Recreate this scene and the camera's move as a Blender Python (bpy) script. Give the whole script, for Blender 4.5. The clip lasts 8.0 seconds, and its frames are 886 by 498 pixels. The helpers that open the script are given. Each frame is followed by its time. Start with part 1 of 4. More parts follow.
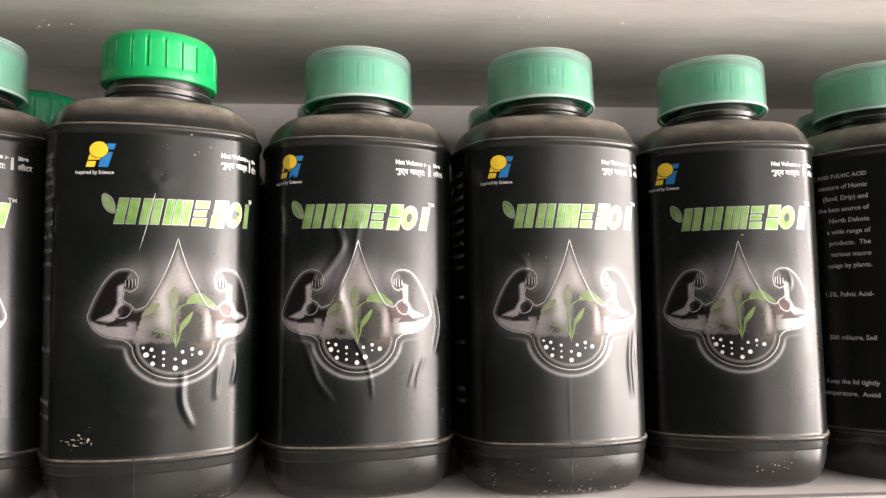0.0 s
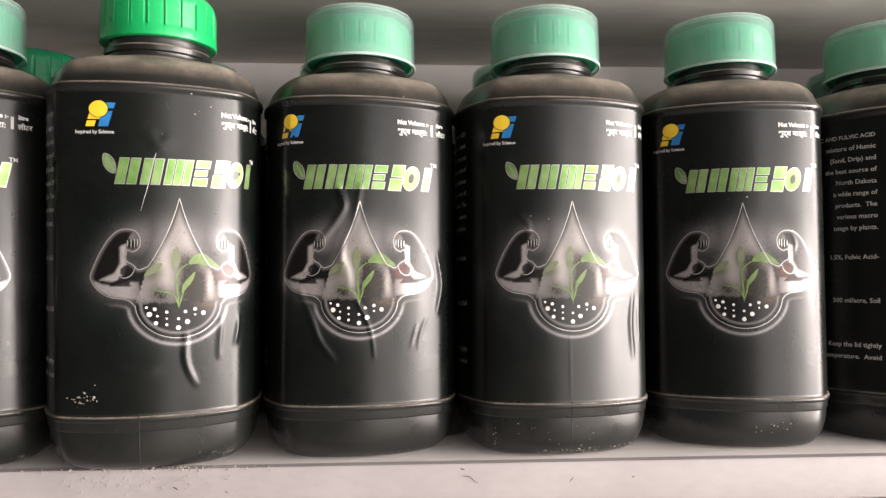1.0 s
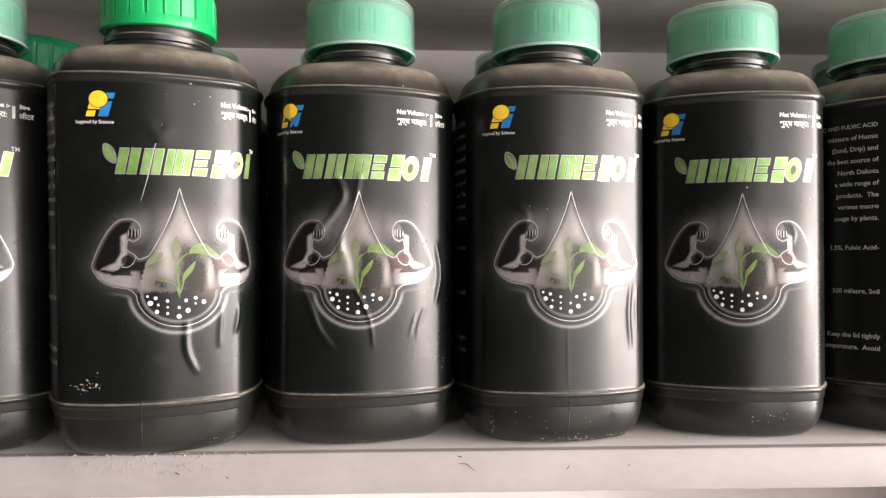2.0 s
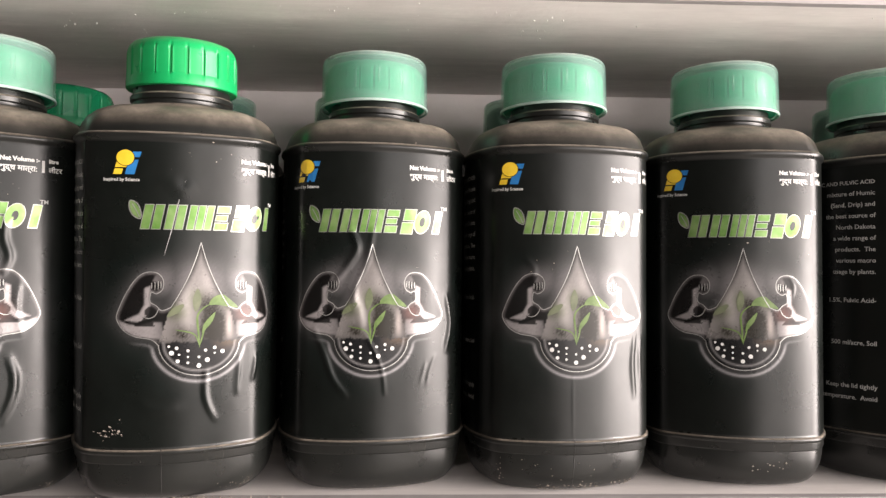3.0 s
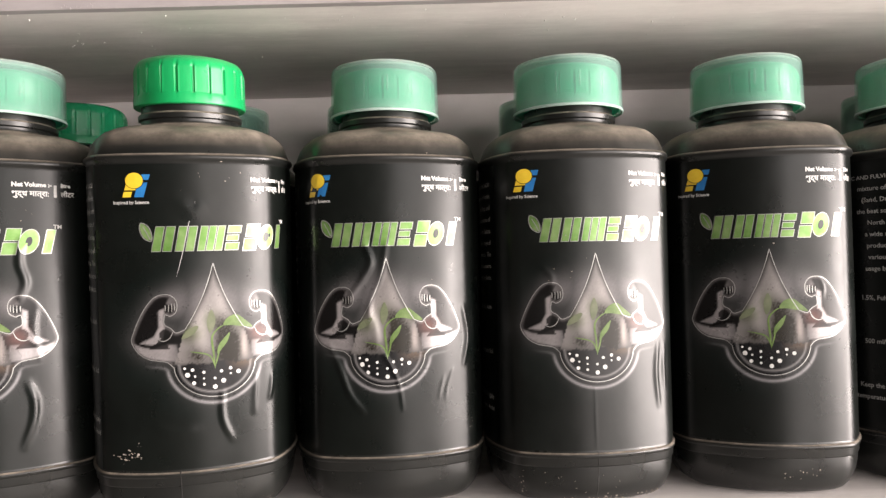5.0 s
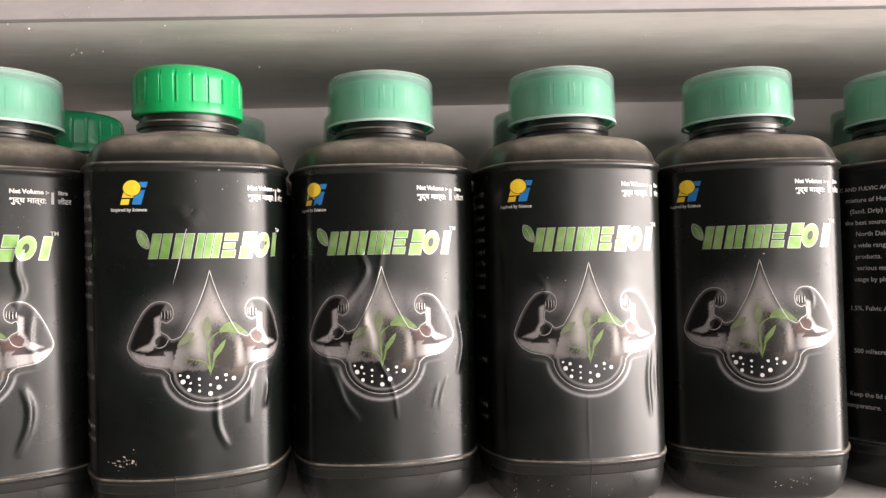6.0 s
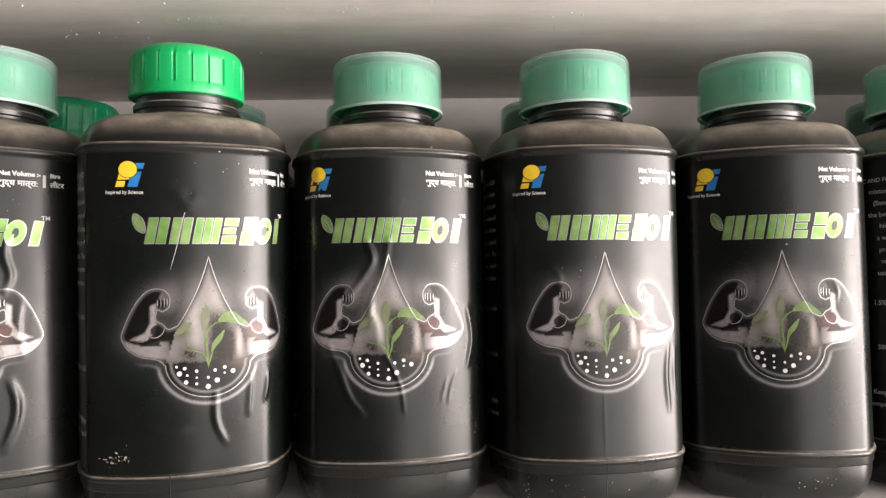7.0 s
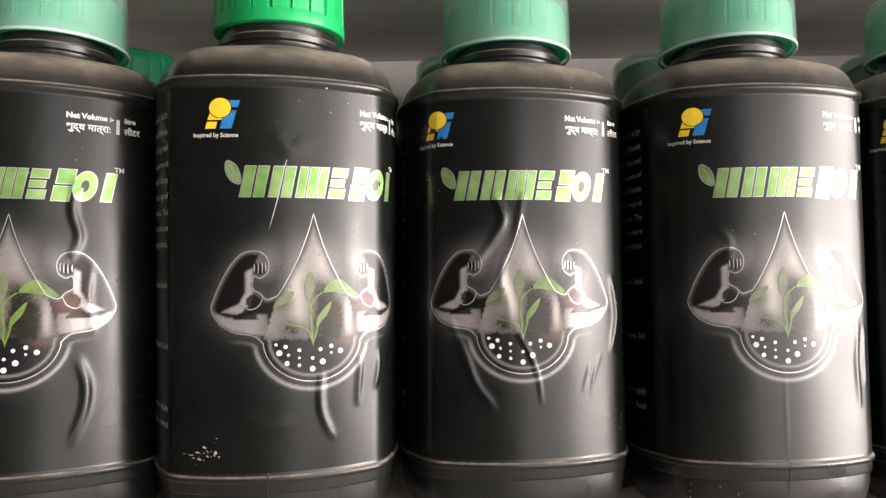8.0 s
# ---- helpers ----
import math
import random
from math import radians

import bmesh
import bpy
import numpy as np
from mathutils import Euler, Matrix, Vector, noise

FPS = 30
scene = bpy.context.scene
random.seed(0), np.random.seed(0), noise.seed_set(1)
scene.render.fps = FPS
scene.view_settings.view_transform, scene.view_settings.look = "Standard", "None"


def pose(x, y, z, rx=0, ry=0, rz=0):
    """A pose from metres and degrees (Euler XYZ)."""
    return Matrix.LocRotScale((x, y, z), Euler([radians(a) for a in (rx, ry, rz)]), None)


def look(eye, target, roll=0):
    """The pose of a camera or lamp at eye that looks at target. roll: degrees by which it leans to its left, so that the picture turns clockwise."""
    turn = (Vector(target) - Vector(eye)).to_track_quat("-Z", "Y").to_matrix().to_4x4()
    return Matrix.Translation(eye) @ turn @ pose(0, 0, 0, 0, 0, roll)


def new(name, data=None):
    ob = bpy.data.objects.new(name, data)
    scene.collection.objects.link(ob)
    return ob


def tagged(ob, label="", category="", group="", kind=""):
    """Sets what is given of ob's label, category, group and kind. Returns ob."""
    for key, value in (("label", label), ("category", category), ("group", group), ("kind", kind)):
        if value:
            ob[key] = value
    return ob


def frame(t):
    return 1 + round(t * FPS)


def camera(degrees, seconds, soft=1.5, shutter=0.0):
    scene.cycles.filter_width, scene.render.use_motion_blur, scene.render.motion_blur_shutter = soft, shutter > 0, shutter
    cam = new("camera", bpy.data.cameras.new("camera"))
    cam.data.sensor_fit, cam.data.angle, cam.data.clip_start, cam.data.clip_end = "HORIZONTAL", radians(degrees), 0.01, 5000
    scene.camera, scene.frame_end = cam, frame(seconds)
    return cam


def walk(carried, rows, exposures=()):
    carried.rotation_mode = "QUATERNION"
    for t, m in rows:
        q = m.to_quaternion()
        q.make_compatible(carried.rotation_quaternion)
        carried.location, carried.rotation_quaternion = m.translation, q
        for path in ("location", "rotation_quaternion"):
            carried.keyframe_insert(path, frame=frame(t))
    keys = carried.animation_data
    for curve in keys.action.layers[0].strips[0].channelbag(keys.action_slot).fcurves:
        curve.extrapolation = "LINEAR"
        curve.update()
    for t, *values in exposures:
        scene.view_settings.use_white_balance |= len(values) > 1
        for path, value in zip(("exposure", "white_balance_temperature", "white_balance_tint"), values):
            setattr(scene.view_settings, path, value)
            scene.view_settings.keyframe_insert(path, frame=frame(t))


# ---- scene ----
cam = camera(62.7, 8.0, soft=1.4)
PATH = [
    (0, (-0.0047, -0.0011, 1.3051), (0.0080, 0.9944, 1.3987), -0.51),
    (0.5, (-0.0020, -0.0039, 1.3035), (0.0052, 0.9918, 1.3951), -0.45),
    (0.7, (-0.0021, -0.0017, 1.3041), (0.0050, 0.9957, 1.3760), -0.36),
    (1, (-0.0026, -0.0002, 1.3047), (0.0007, 0.9989, 1.3465), -0.28),
    (1.2, (-0.0041, 0.0001, 1.3052), (-0.0024, 0.9998, 1.3302), -0.18),
    (2.3, (0.0026, -0.0047, 1.3148), (-0.0072, 0.9951, 1.3292), 0.03),
    (2.5, (0.0006, -0.0086, 1.3208), (-0.0091, 0.9911, 1.3417), 0.21),
    (3, (-0.0011, -0.0143, 1.3264), (-0.0150, 0.9850, 1.3607), 0.49),
    (3.5, (-0.0019, -0.0143, 1.3315), (-0.0198, 0.9839, 1.3890), 0.48),
    (4, (-0.0006, -0.0139, 1.3380), (-0.0307, 0.9822, 1.4210), -0.14),
    (4.5, (0.0021, -0.0111, 1.3369), (-0.0396, 0.9859, 1.4029), -0.81),
    (5, (0.0056, -0.0077, 1.3375), (-0.0482, 0.9907, 1.3554), -1.33),
    (6.5, (0.0027, -0.0122, 1.3339), (-0.0368, 0.9863, 1.3729), -0.92),
    (6.8, (-0.0012, -0.0025, 1.3300), (-0.0409, 0.9959, 1.3705), -0.83),
    (7, (-0.0029, 0.0036, 1.3267), (-0.0388, 1.0018, 1.3747), -0.74),
    (7.2, (-0.0071, 0.0085, 1.3244), (-0.0489, 1.0062, 1.3782), -0.67),
    (7.5, (-0.0192, 0.0238, 1.3213), (-0.0731, 1.0210, 1.3738), -0.68),
    (7.7, (-0.0289, 0.0359, 1.3181), (-0.0861, 1.0327, 1.3739), -0.60),
    (8, (-0.0503, 0.0545, 1.3125), (-0.1167, 1.0508, 1.3675), -0.45),
]
EXPOSURES = [(0, 0.36), (1.0, 0.40), (2.5, 0.40), (3.5, 0.27), (4.0, 0.18), (4.5, 0.06), (5.0, 0.32), (7.0, 0.29), (7.5, 0.33), (8.0, 0.27)]
walk(cam, [(t, look(eye, target, roll)) for t, eye, target, roll in PATH], EXPOSURES)

# ---- world and light ----
# Shelf frame: u along the shelf's front edge, v into the shelf, z up.
SHELF = pose(0, 0.323, 0, 0, 0, 2.9)
BASE = 1.2238          # top of the shelf on which the bottles stand
CEIL = 1.4575          # underside of the shelf above
DEPTH = 0.190

world = bpy.data.worlds.new("sky")
scene.world = world
world.use_nodes = True
wn = world.node_tree.nodes
sky = wn.new("ShaderNodeTexSky")
sky.sky_type = "NISHITA"
sky.sun_disc = False
sky.sun_elevation = radians(48)
sky.sun_rotation = radians(150)
world.node_tree.links.new(sky.outputs[0], wn["Background"].inputs[0])
wn["Background"].inputs[1].default_value = 0.10


def area(name, m, w, h, watts, colour):
    lamp = bpy.data.lights.new(name, "AREA")
    lamp.shape, lamp.size, lamp.size_y, lamp.energy, lamp.color = "RECTANGLE", w, h, watts, colour
    ob = new(name, lamp)
    ob.matrix_world = m
    return ob


# Assumed daylight openings behind the camera and to the right, graded for reflections.
LIGHT = (1.0, 0.885, 0.835)
area("assumed_front_daylight", SHELF @ look((1.43, -2.98, 1.23), (1.43, 0, 1.23)), 1.28, 2.3, 30, LIGHT)
# Three unseen panes, stepped in power to build the gradient across the labels.
for v, w, watts in ((-0.51, 0.96, 104), (-1.42, 0.80, 56), (-2.40, 1.08, 32)):
    area("assumed_side_daylight", SHELF @ look((2.18, v, 1.36), (0, v, 1.36)), w, 1.82, watts, LIGHT)
# Extra small lamp, added to make the burnt-out spot on a label.
area("added_glare_lamp", SHELF @ look((2.16, -1.36, 1.28), (0, 0.0, 1.28)), 0.26, 0.24, 20, LIGHT)
scene.view_settings.exposure = 0.08

# ---- materials ----


def material(name):
    mat = bpy.data.materials.new(name)
    mat.use_nodes = True
    nodes, links = mat.node_tree.nodes, mat.node_tree.links
    return mat, nodes, links, nodes["Principled BSDF"]


def texnoise(nodes, links, scale, detail=4.0, rough=0.55, stretch=None):
    co = nodes.new("ShaderNodeTexCoord")
    n = nodes.new("ShaderNodeTexNoise")
    n.inputs["Scale"].default_value, n.inputs["Detail"].default_value, n.inputs["Roughness"].default_value = scale, detail, rough
    if stretch:
        mp = nodes.new("ShaderNodeMapping")
        mp.inputs["Scale"].default_value = stretch
        links.new(co.outputs["Object"], mp.inputs[0])
        links.new(mp.outputs[0], n.inputs["Vector"])
    else:
        links.new(co.outputs["Object"], n.inputs["Vector"])
    return n.outputs["Fac"]


def ramp(nodes, links, fac, stops):
    r = nodes.new("ShaderNodeValToRGB")
    while len(r.color_ramp.elements) < len(stops):
        r.color_ramp.elements.new(0.5)
    for e, (p, c) in zip(r.color_ramp.elements, stops):
        e.position, e.color = p, (*c, 1) if len(c) == 3 else c
    links.new(fac, r.inputs[0])
    return r.outputs[0]


def mix(nodes, links, fac, a, b, kind="MIX"):
    m = nodes.new("ShaderNodeMix")
    m.data_type, m.blend_type = "RGBA", kind
    for sock, v in ((m.inputs[0], fac), (m.inputs[6], a), (m.inputs[7], b)):
        if isinstance(v, bpy.types.NodeSocket):
            links.new(v, sock)
        else:
            sock.default_value = v if isinstance(v, float) else (*v, 1)
    return m.outputs[2]


def bump(nodes, links, bsdf, height, strength, distance):
    b = nodes.new("ShaderNodeBump")
    b.inputs["Strength"].default_value, b.inputs["Distance"].default_value = strength, distance
    links.new(height, b.inputs["Height"])
    links.new(b.outputs[0], bsdf.inputs["Normal"])


def grey(v):
    return (v, v, v)


def painted(name, c1, c2, rough, scale=9.0, spots=0.0, bumpy=0.25):
    """Old brushed enamel or wash paint on plaster and stone, blotched and lightly dirty."""
    mat, n, l, p = material(name)
    big = texnoise(n, l, scale, 5)
    col = ramp(n, l, big, [(0.3, c1), (0.7, c2)])
    fine = texnoise(n, l, scale * 22, 3, 0.6, (0.35, 1, 1))
    col = mix(n, l, ramp(n, l, fine, [(0.35, grey(0.0)), (0.75, grey(0.22))]), col, tuple(v * 0.72 for v in c1))
    if spots:
        streak = texnoise(n, l, 16, 6, 0.7, (0.35, 2.2, 1))
        col = mix(n, l, ramp(n, l, streak, [(0.45, grey(0.0)), (0.72, grey(0.55))]), col, tuple(v * 0.62 for v in c1))
        pale = texnoise(n, l, 26, 5, 0.75, (0.6, 1.6, 1))
        col = mix(n, l, ramp(n, l, pale, [(0.58, grey(0.0)), (0.78, grey(0.5))]), col, tuple(min(1, v * 1.25) for v in c2))
        co = n.new("ShaderNodeTexCoord")
        v = n.new("ShaderNodeTexVoronoi")
        v.inputs["Scale"].default_value = 95
        l.new(co.outputs["Object"], v.inputs["Vector"])
        dots = ramp(n, l, v.outputs["Distance"], [(0.0, grey(spots)), (0.10, grey(0.0))])
        col = mix(n, l, dots, col, (0.78, 0.76, 0.72))
    l.new(col, p.inputs["Base Color"])
    p.inputs["Roughness"].default_value = rough
    bump(n, l, p, texnoise(n, l, scale * 14, 5, 0.65), bumpy, 0.0012)
    return mat


def plastic(name, c1, c2, rough, dust=0.0, scale=45.0):
    """Moulded plastic; dust lies on faces that look upwards."""
    mat, n, l, p = material(name)
    col = ramp(n, l, texnoise(n, l, scale, 5, 0.6), [(0.3, c1), (0.7, c2)])
    r = ramp(n, l, texnoise(n, l, scale * 1.7, 4), [(0.3, grey(rough * 0.8)), (0.75, grey(min(1, rough * 1.35)))])
    if dust:
        geo = n.new("ShaderNodeNewGeometry")
        sep = n.new("ShaderNodeSeparateXYZ")
        l.new(geo.outputs["Normal"], sep.inputs[0])
        up = ramp(n, l, sep.outputs[2], [(0.28, grey(0.0)), (0.8, grey(dust))])
        fac = mix(n, l, 1.0, up, ramp(n, l, texnoise(n, l, 120, 5, 0.7), [(0.3, grey(0.45)), (0.7, grey(1.0))]), "MULTIPLY")
        fac = mix(n, l, 1.0, fac, ramp(n, l, texnoise(n, l, 38, 6, 0.7), [(0.36, grey(0.3)), (0.6, grey(1.0))]), "MULTIPLY")
        col = mix(n, l, fac, col, (0.42, 0.36, 0.29))
        r = mix(n, l, fac, r, grey(0.85))
    l.new(col, p.inputs["Base Color"])
    l.new(r, p.inputs["Roughness"])
    bump(n, l, p, texnoise(n, l, 320, 3), 0.08, 0.0006)
    return mat


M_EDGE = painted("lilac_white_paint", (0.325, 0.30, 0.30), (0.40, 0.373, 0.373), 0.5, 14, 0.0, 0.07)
# Slab colour is lifted to stand in for missing bounce light underneath.
M_SLAB = painted("lightened_slab_paint", (0.71, 0.67, 0.645), (0.80, 0.76, 0.735), 0.5, 7, 0.6, 0.2)
M_WALL = painted("pale_grey_wall_paint", (0.76, 0.72, 0.72), (0.83, 0.79, 0.79), 0.7, 5)
# Near-black for the unseen room, so that the bottles reflect darkness.
M_ROOM = painted("dark_reflection_paint", (0.036, 0.033, 0.030), (0.06, 0.055, 0.05), 0.8, 3)
M_FLOOR = painted("cement_floor", (0.20, 0.187, 0.173), (0.26, 0.245, 0.228), 0.6, 3)
M_BODY = plastic("black_moulded_plastic", (0.008, 0.009, 0.0085), (0.014, 0.015, 0.0135), 0.30, 0.85)
M_SEAM = plastic("black_plastic_seam", (0.010, 0.010, 0.010), (0.018, 0.018, 0.017), 0.3)
M_GREEN = plastic("bright_green_plastic", (0.003, 0.30, 0.08), (0.012, 0.37, 0.11), 0.34, 0.22)
M_INNER = plastic("deep_green_plastic", (0.0, 0.33, 0.16), (0.004, 0.41, 0.21), 0.38)
M_DEEP = plastic("glossy_green_plastic", (0.005, 0.18, 0.075), (0.014, 0.24, 0.10), 0.26)
# Cap green with the back row's shade put into the colour.
M_SHADED_GREEN = plastic("shaded_green_plastic", (0.003, 0.045, 0.022), (0.006, 0.07, 0.032), 0.3, 0.1)


def frosted(name):
    """Milky see-through polypropylene of a measuring cup."""
    mat, n, l, p = material(name)
    col = ramp(n, l, texnoise(n, l, 60, 4), [(0.3, (0.26, 0.47, 0.41)), (0.7, (0.40, 0.58, 0.53))])
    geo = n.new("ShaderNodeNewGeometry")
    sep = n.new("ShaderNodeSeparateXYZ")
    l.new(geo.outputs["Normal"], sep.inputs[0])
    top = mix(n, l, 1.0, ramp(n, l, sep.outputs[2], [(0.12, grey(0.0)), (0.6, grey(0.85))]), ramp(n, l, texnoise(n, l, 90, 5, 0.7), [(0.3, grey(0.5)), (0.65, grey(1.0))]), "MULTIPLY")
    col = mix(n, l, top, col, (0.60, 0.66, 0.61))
    l.new(col, p.inputs["Base Color"])
    p.inputs["Roughness"].default_value = 0.24
    clear = n.new("ShaderNodeBsdfTransparent")
    clear.inputs[0].default_value = (0.90, 1.0, 0.94, 1)
    m = n.new("ShaderNodeMixShader")
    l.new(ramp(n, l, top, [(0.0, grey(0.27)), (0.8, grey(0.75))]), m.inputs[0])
    l.new(clear.outputs[0], m.inputs[1])
    l.new(p.outputs[0], m.inputs[2])
    l.new(m.outputs[0], n["Material Output"].inputs[0])
    return mat


M_CUP = frosted("frosted_cup_plastic")
M_RIM = plastic("milky_cup_rim", (0.34, 0.47, 0.42), (0.44, 0.56, 0.51), 0.4)


def ink(name, c1, c2=None, rough=0.34, foil=0.0, scale=260):
    mat, n, l, p = material(name)
    l.new(ramp(n, l, texnoise(n, l, scale, 4), [(0.35, c1), (0.7, c2 or c1)]), p.inputs["Base Color"])
    p.inputs["Roughness"].default_value = rough
    p.inputs["Metallic"].default_value = foil
    return mat


I_WHITE = ink("white_ink", (0.55, 0.55, 0.53), (0.70, 0.70, 0.68))
I_SILVER = ink("silver_foil_ink", (0.30, 0.30, 0.29), (0.52, 0.52, 0.50), 0.34, 0.6, 120)
I_GREY = ink("grey_ink", (0.34, 0.33, 0.33), (0.46, 0.45, 0.45))
I_YELLOW = ink("yellow_ink", (0.78, 0.53, 0.03), (0.85, 0.60, 0.05))
I_BLUE = ink("blue_ink", (0.02, 0.15, 0.40), (0.03, 0.20, 0.48))
I_LIME = ink("lime_foil_ink", (0.12, 0.27, 0.05), (0.27, 0.40, 0.16), 0.34, 0.4, 110)
I_LEAF = ink("leaf_green_ink", (0.07, 0.125, 0.024), (0.13, 0.20, 0.055))
I_LEAF_DIM = ink("dim_leaf_ink", (0.10, 0.12, 0.065), (0.14, 0.155, 0.095))
I_BLACK = ink("black_ink", (0.010, 0.009, 0.009), (0.018, 0.016, 0.015))


def label_film(name, rough0, rough1, haze):
    """Glossy wrap film; the printed picture is in the attribute 'print'."""
    mat, n, l, p = material(name)
    at = n.new("ShaderNodeVertexColor")
    at.layer_name = "print"
    p.inputs["Specular IOR Level"].default_value = 0.42 if rough0 > 0.27 else 0.34
    lum = n.new("ShaderNodeRGBToBW")
    l.new(at.outputs[0], lum.inputs[0])
    l.new(ramp(n, l, lum.outputs[0], [(0.04, grey(0.0)), (0.35, grey(0.45))]), p.inputs["Metallic"])
    smear = ramp(n, l, texnoise(n, l, 28, 6, 0.7), [(0.45, grey(0.0)), (0.85, grey(haze))])
    l.new(mix(n, l, smear, at.outputs[0], (0.105, 0.125, 0.115)), p.inputs["Base Color"])
    l.new(ramp(n, l, texnoise(n, l, 40, 5, 0.65), [(0.3, grey(rough0)), (0.75, grey(rough1))]), p.inputs["Roughness"])
    bump(n, l, p, texnoise(n, l, 34, 3, 0.5, (1, 1, 0.45)), 0.22, 0.0012)
    return mat


M_LABEL = label_film("printed_label_film", 0.25, 0.34, 0.05)
M_HAZY = label_film("hazy_printed_label_film", 0.285, 0.37, 0.08)
M_DUST = painted("dust_and_grit", (0.26, 0.22, 0.18), (0.42, 0.38, 0.33), 0.95, 60)
M_POUCH = painted("white_packet_film", (0.78, 0.75, 0.66), (0.84, 0.82, 0.74), 0.35, 30, 0.0, 0.1)
M_OLIVE = painted("olive_printed_film", (0.25, 0.25, 0.14), (0.36, 0.34, 0.2), 0.4, 40, 0.0, 0.1)
M_CHIP = painted("white_paint_chips", (0.72, 0.70, 0.67), (0.84, 0.82, 0.79), 0.6, 60)
M_GAP = painted("dark_gap_dirt", (0.05, 0.045, 0.04), (0.09, 0.08, 0.07), 0.9, 40)

# ---- mesh helpers ----


def as_mesh(name, bm, mat, smooth=True):
    me = bpy.data.meshes.new(name)
    bm.normal_update()
    bm.to_mesh(me)
    bm.free()
    me.materials.append(mat)
    if smooth:
        me.polygons.foreach_set("use_smooth", [True] * len(me.polygons))
        me.set_sharp_from_angle(angle=radians(40))
    return me


def part(name, bm, mat, parent, label="", smooth=True):
    ob = new(name, as_mesh(name, bm, mat, smooth))
    ob.parent = parent
    if label:
        tagged(ob, label)
    return ob


def add_box(bm, x0, y0, z0, x1, y1, z1):
    vs = [bm.verts.new((x, y, z)) for z in (z0, z1) for y in (y0, y1) for x in (x0, x1)]
    for f in ((0, 2, 3, 1), (4, 5, 7, 6), (0, 1, 5, 4), (2, 6, 7, 3), (0, 4, 6, 2), (1, 3, 7, 5)):
        bm.faces.new([vs[i] for i in f])
    return vs


def box_mesh(x0, y0, z0, x1, y1, z1, bevel=0.0, segs=2):
    bm = bmesh.new()
    add_box(bm, x0, y0, z0, x1, y1, z1)
    if bevel:
        bmesh.ops.bevel(bm, geom=bm.edges[:], offset=bevel, segments=segs, affect="EDGES", profile=0.5)
    return bm


def setting(name, bm, mat, label, category, smooth=False):
    ob = new(name, as_mesh(name, bm, mat, smooth))
    ob.matrix_world = SHELF
    return tagged(ob, label, category, kind="structure")


def rings(bm, loops, cap_start=False, cap_end=False):
    """Skin a stack of closed loops of points."""
    rows = [[bm.verts.new(p) for p in loop] for loop in loops]
    for a, b in zip(rows, rows[1:]):
        k = len(a)
        for i in range(k):
            bm.faces.new((a[i], a[(i + 1) % k], b[(i + 1) % k], b[i]))
    if cap_start:
        bm.faces.new(rows[0][::-1])
    if cap_end:
        bm.faces.new(rows[-1])
    return rows


def lathe(bm, profile, n=64, **caps):
    return rings(bm, [[(r * math.cos(2 * math.pi * i / n), r * math.sin(2 * math.pi * i / n), z) for i in range(n)] for r, z in profile], **caps)


# ---- the room and the shelves ----
U0, U1, V0, ROOF = -2.2, 2.2, -3.0, 2.9
setting("floor", box_mesh(U0, V0, -0.1, U1, DEPTH, 0.0), M_FLOOR, "worn grey cement floor of the shop", "floor")
setting("ceiling", box_mesh(U0 - 0.12, V0 - 0.12, ROOF, U1 + 0.12, DEPTH + 0.12, ROOF + 0.12), M_ROOM, "unseen near-black ceiling, dark for reflections", "ceiling")
setting("wall_back", box_mesh(U0 - 0.12, DEPTH, 0, U1 + 0.12, DEPTH + 0.12, ROOF), M_WALL, "pale grey painted wall behind the shelves", "wall")
setting("wall_left", box_mesh(U0 - 0.12, V0, 0, U0, DEPTH, ROOF), M_ROOM, "unseen near-black side wall, dark for reflections", "wall")
bm = bmesh.new()
add_box(bm, U1, V0, 0, U1 + 0.12, -2.95, ROOF)
add_box(bm, U1, 0.02, 0, U1 + 0.12, DEPTH, ROOF)
add_box(bm, U1, -2.95, 2.3, U1 + 0.12, 0.02, ROOF)
add_box(bm, U1, -2.95, 0, U1 + 0.12, 0.02, 0.43)
# Posts assumed between the three daylight panes.
for v in (-1.005, -1.84):
    add_box(bm, U1, v - 0.015, 0.43, U1 + 0.12, v + 0.015, 2.3)
setting("wall_right", bm, M_ROOM, "unseen near-black side wall with three assumed window openings", "wall")
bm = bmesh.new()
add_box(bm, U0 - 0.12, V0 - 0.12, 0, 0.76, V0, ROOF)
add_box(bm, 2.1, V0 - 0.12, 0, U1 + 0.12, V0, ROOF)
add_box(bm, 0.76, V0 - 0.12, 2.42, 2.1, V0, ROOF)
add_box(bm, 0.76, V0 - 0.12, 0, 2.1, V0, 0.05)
setting("wall_front", bm, M_ROOM, "unseen near-black wall with an assumed front opening", "wall")
# Added out of view to keep the side light off the back wall.
setting("wall_light_blocker", box_mesh(0.36, 0.006, 0.0, 0.44, DEPTH, ROOF), M_WALL, "unseen added partition that shades the back wall", "wall")
bm = bmesh.new()
add_box(bm, -60, -60, -0.16, 60, 60, -0.11)
setting("ground", bm, M_FLOOR, "flat cement ground outside the shop", "ground")


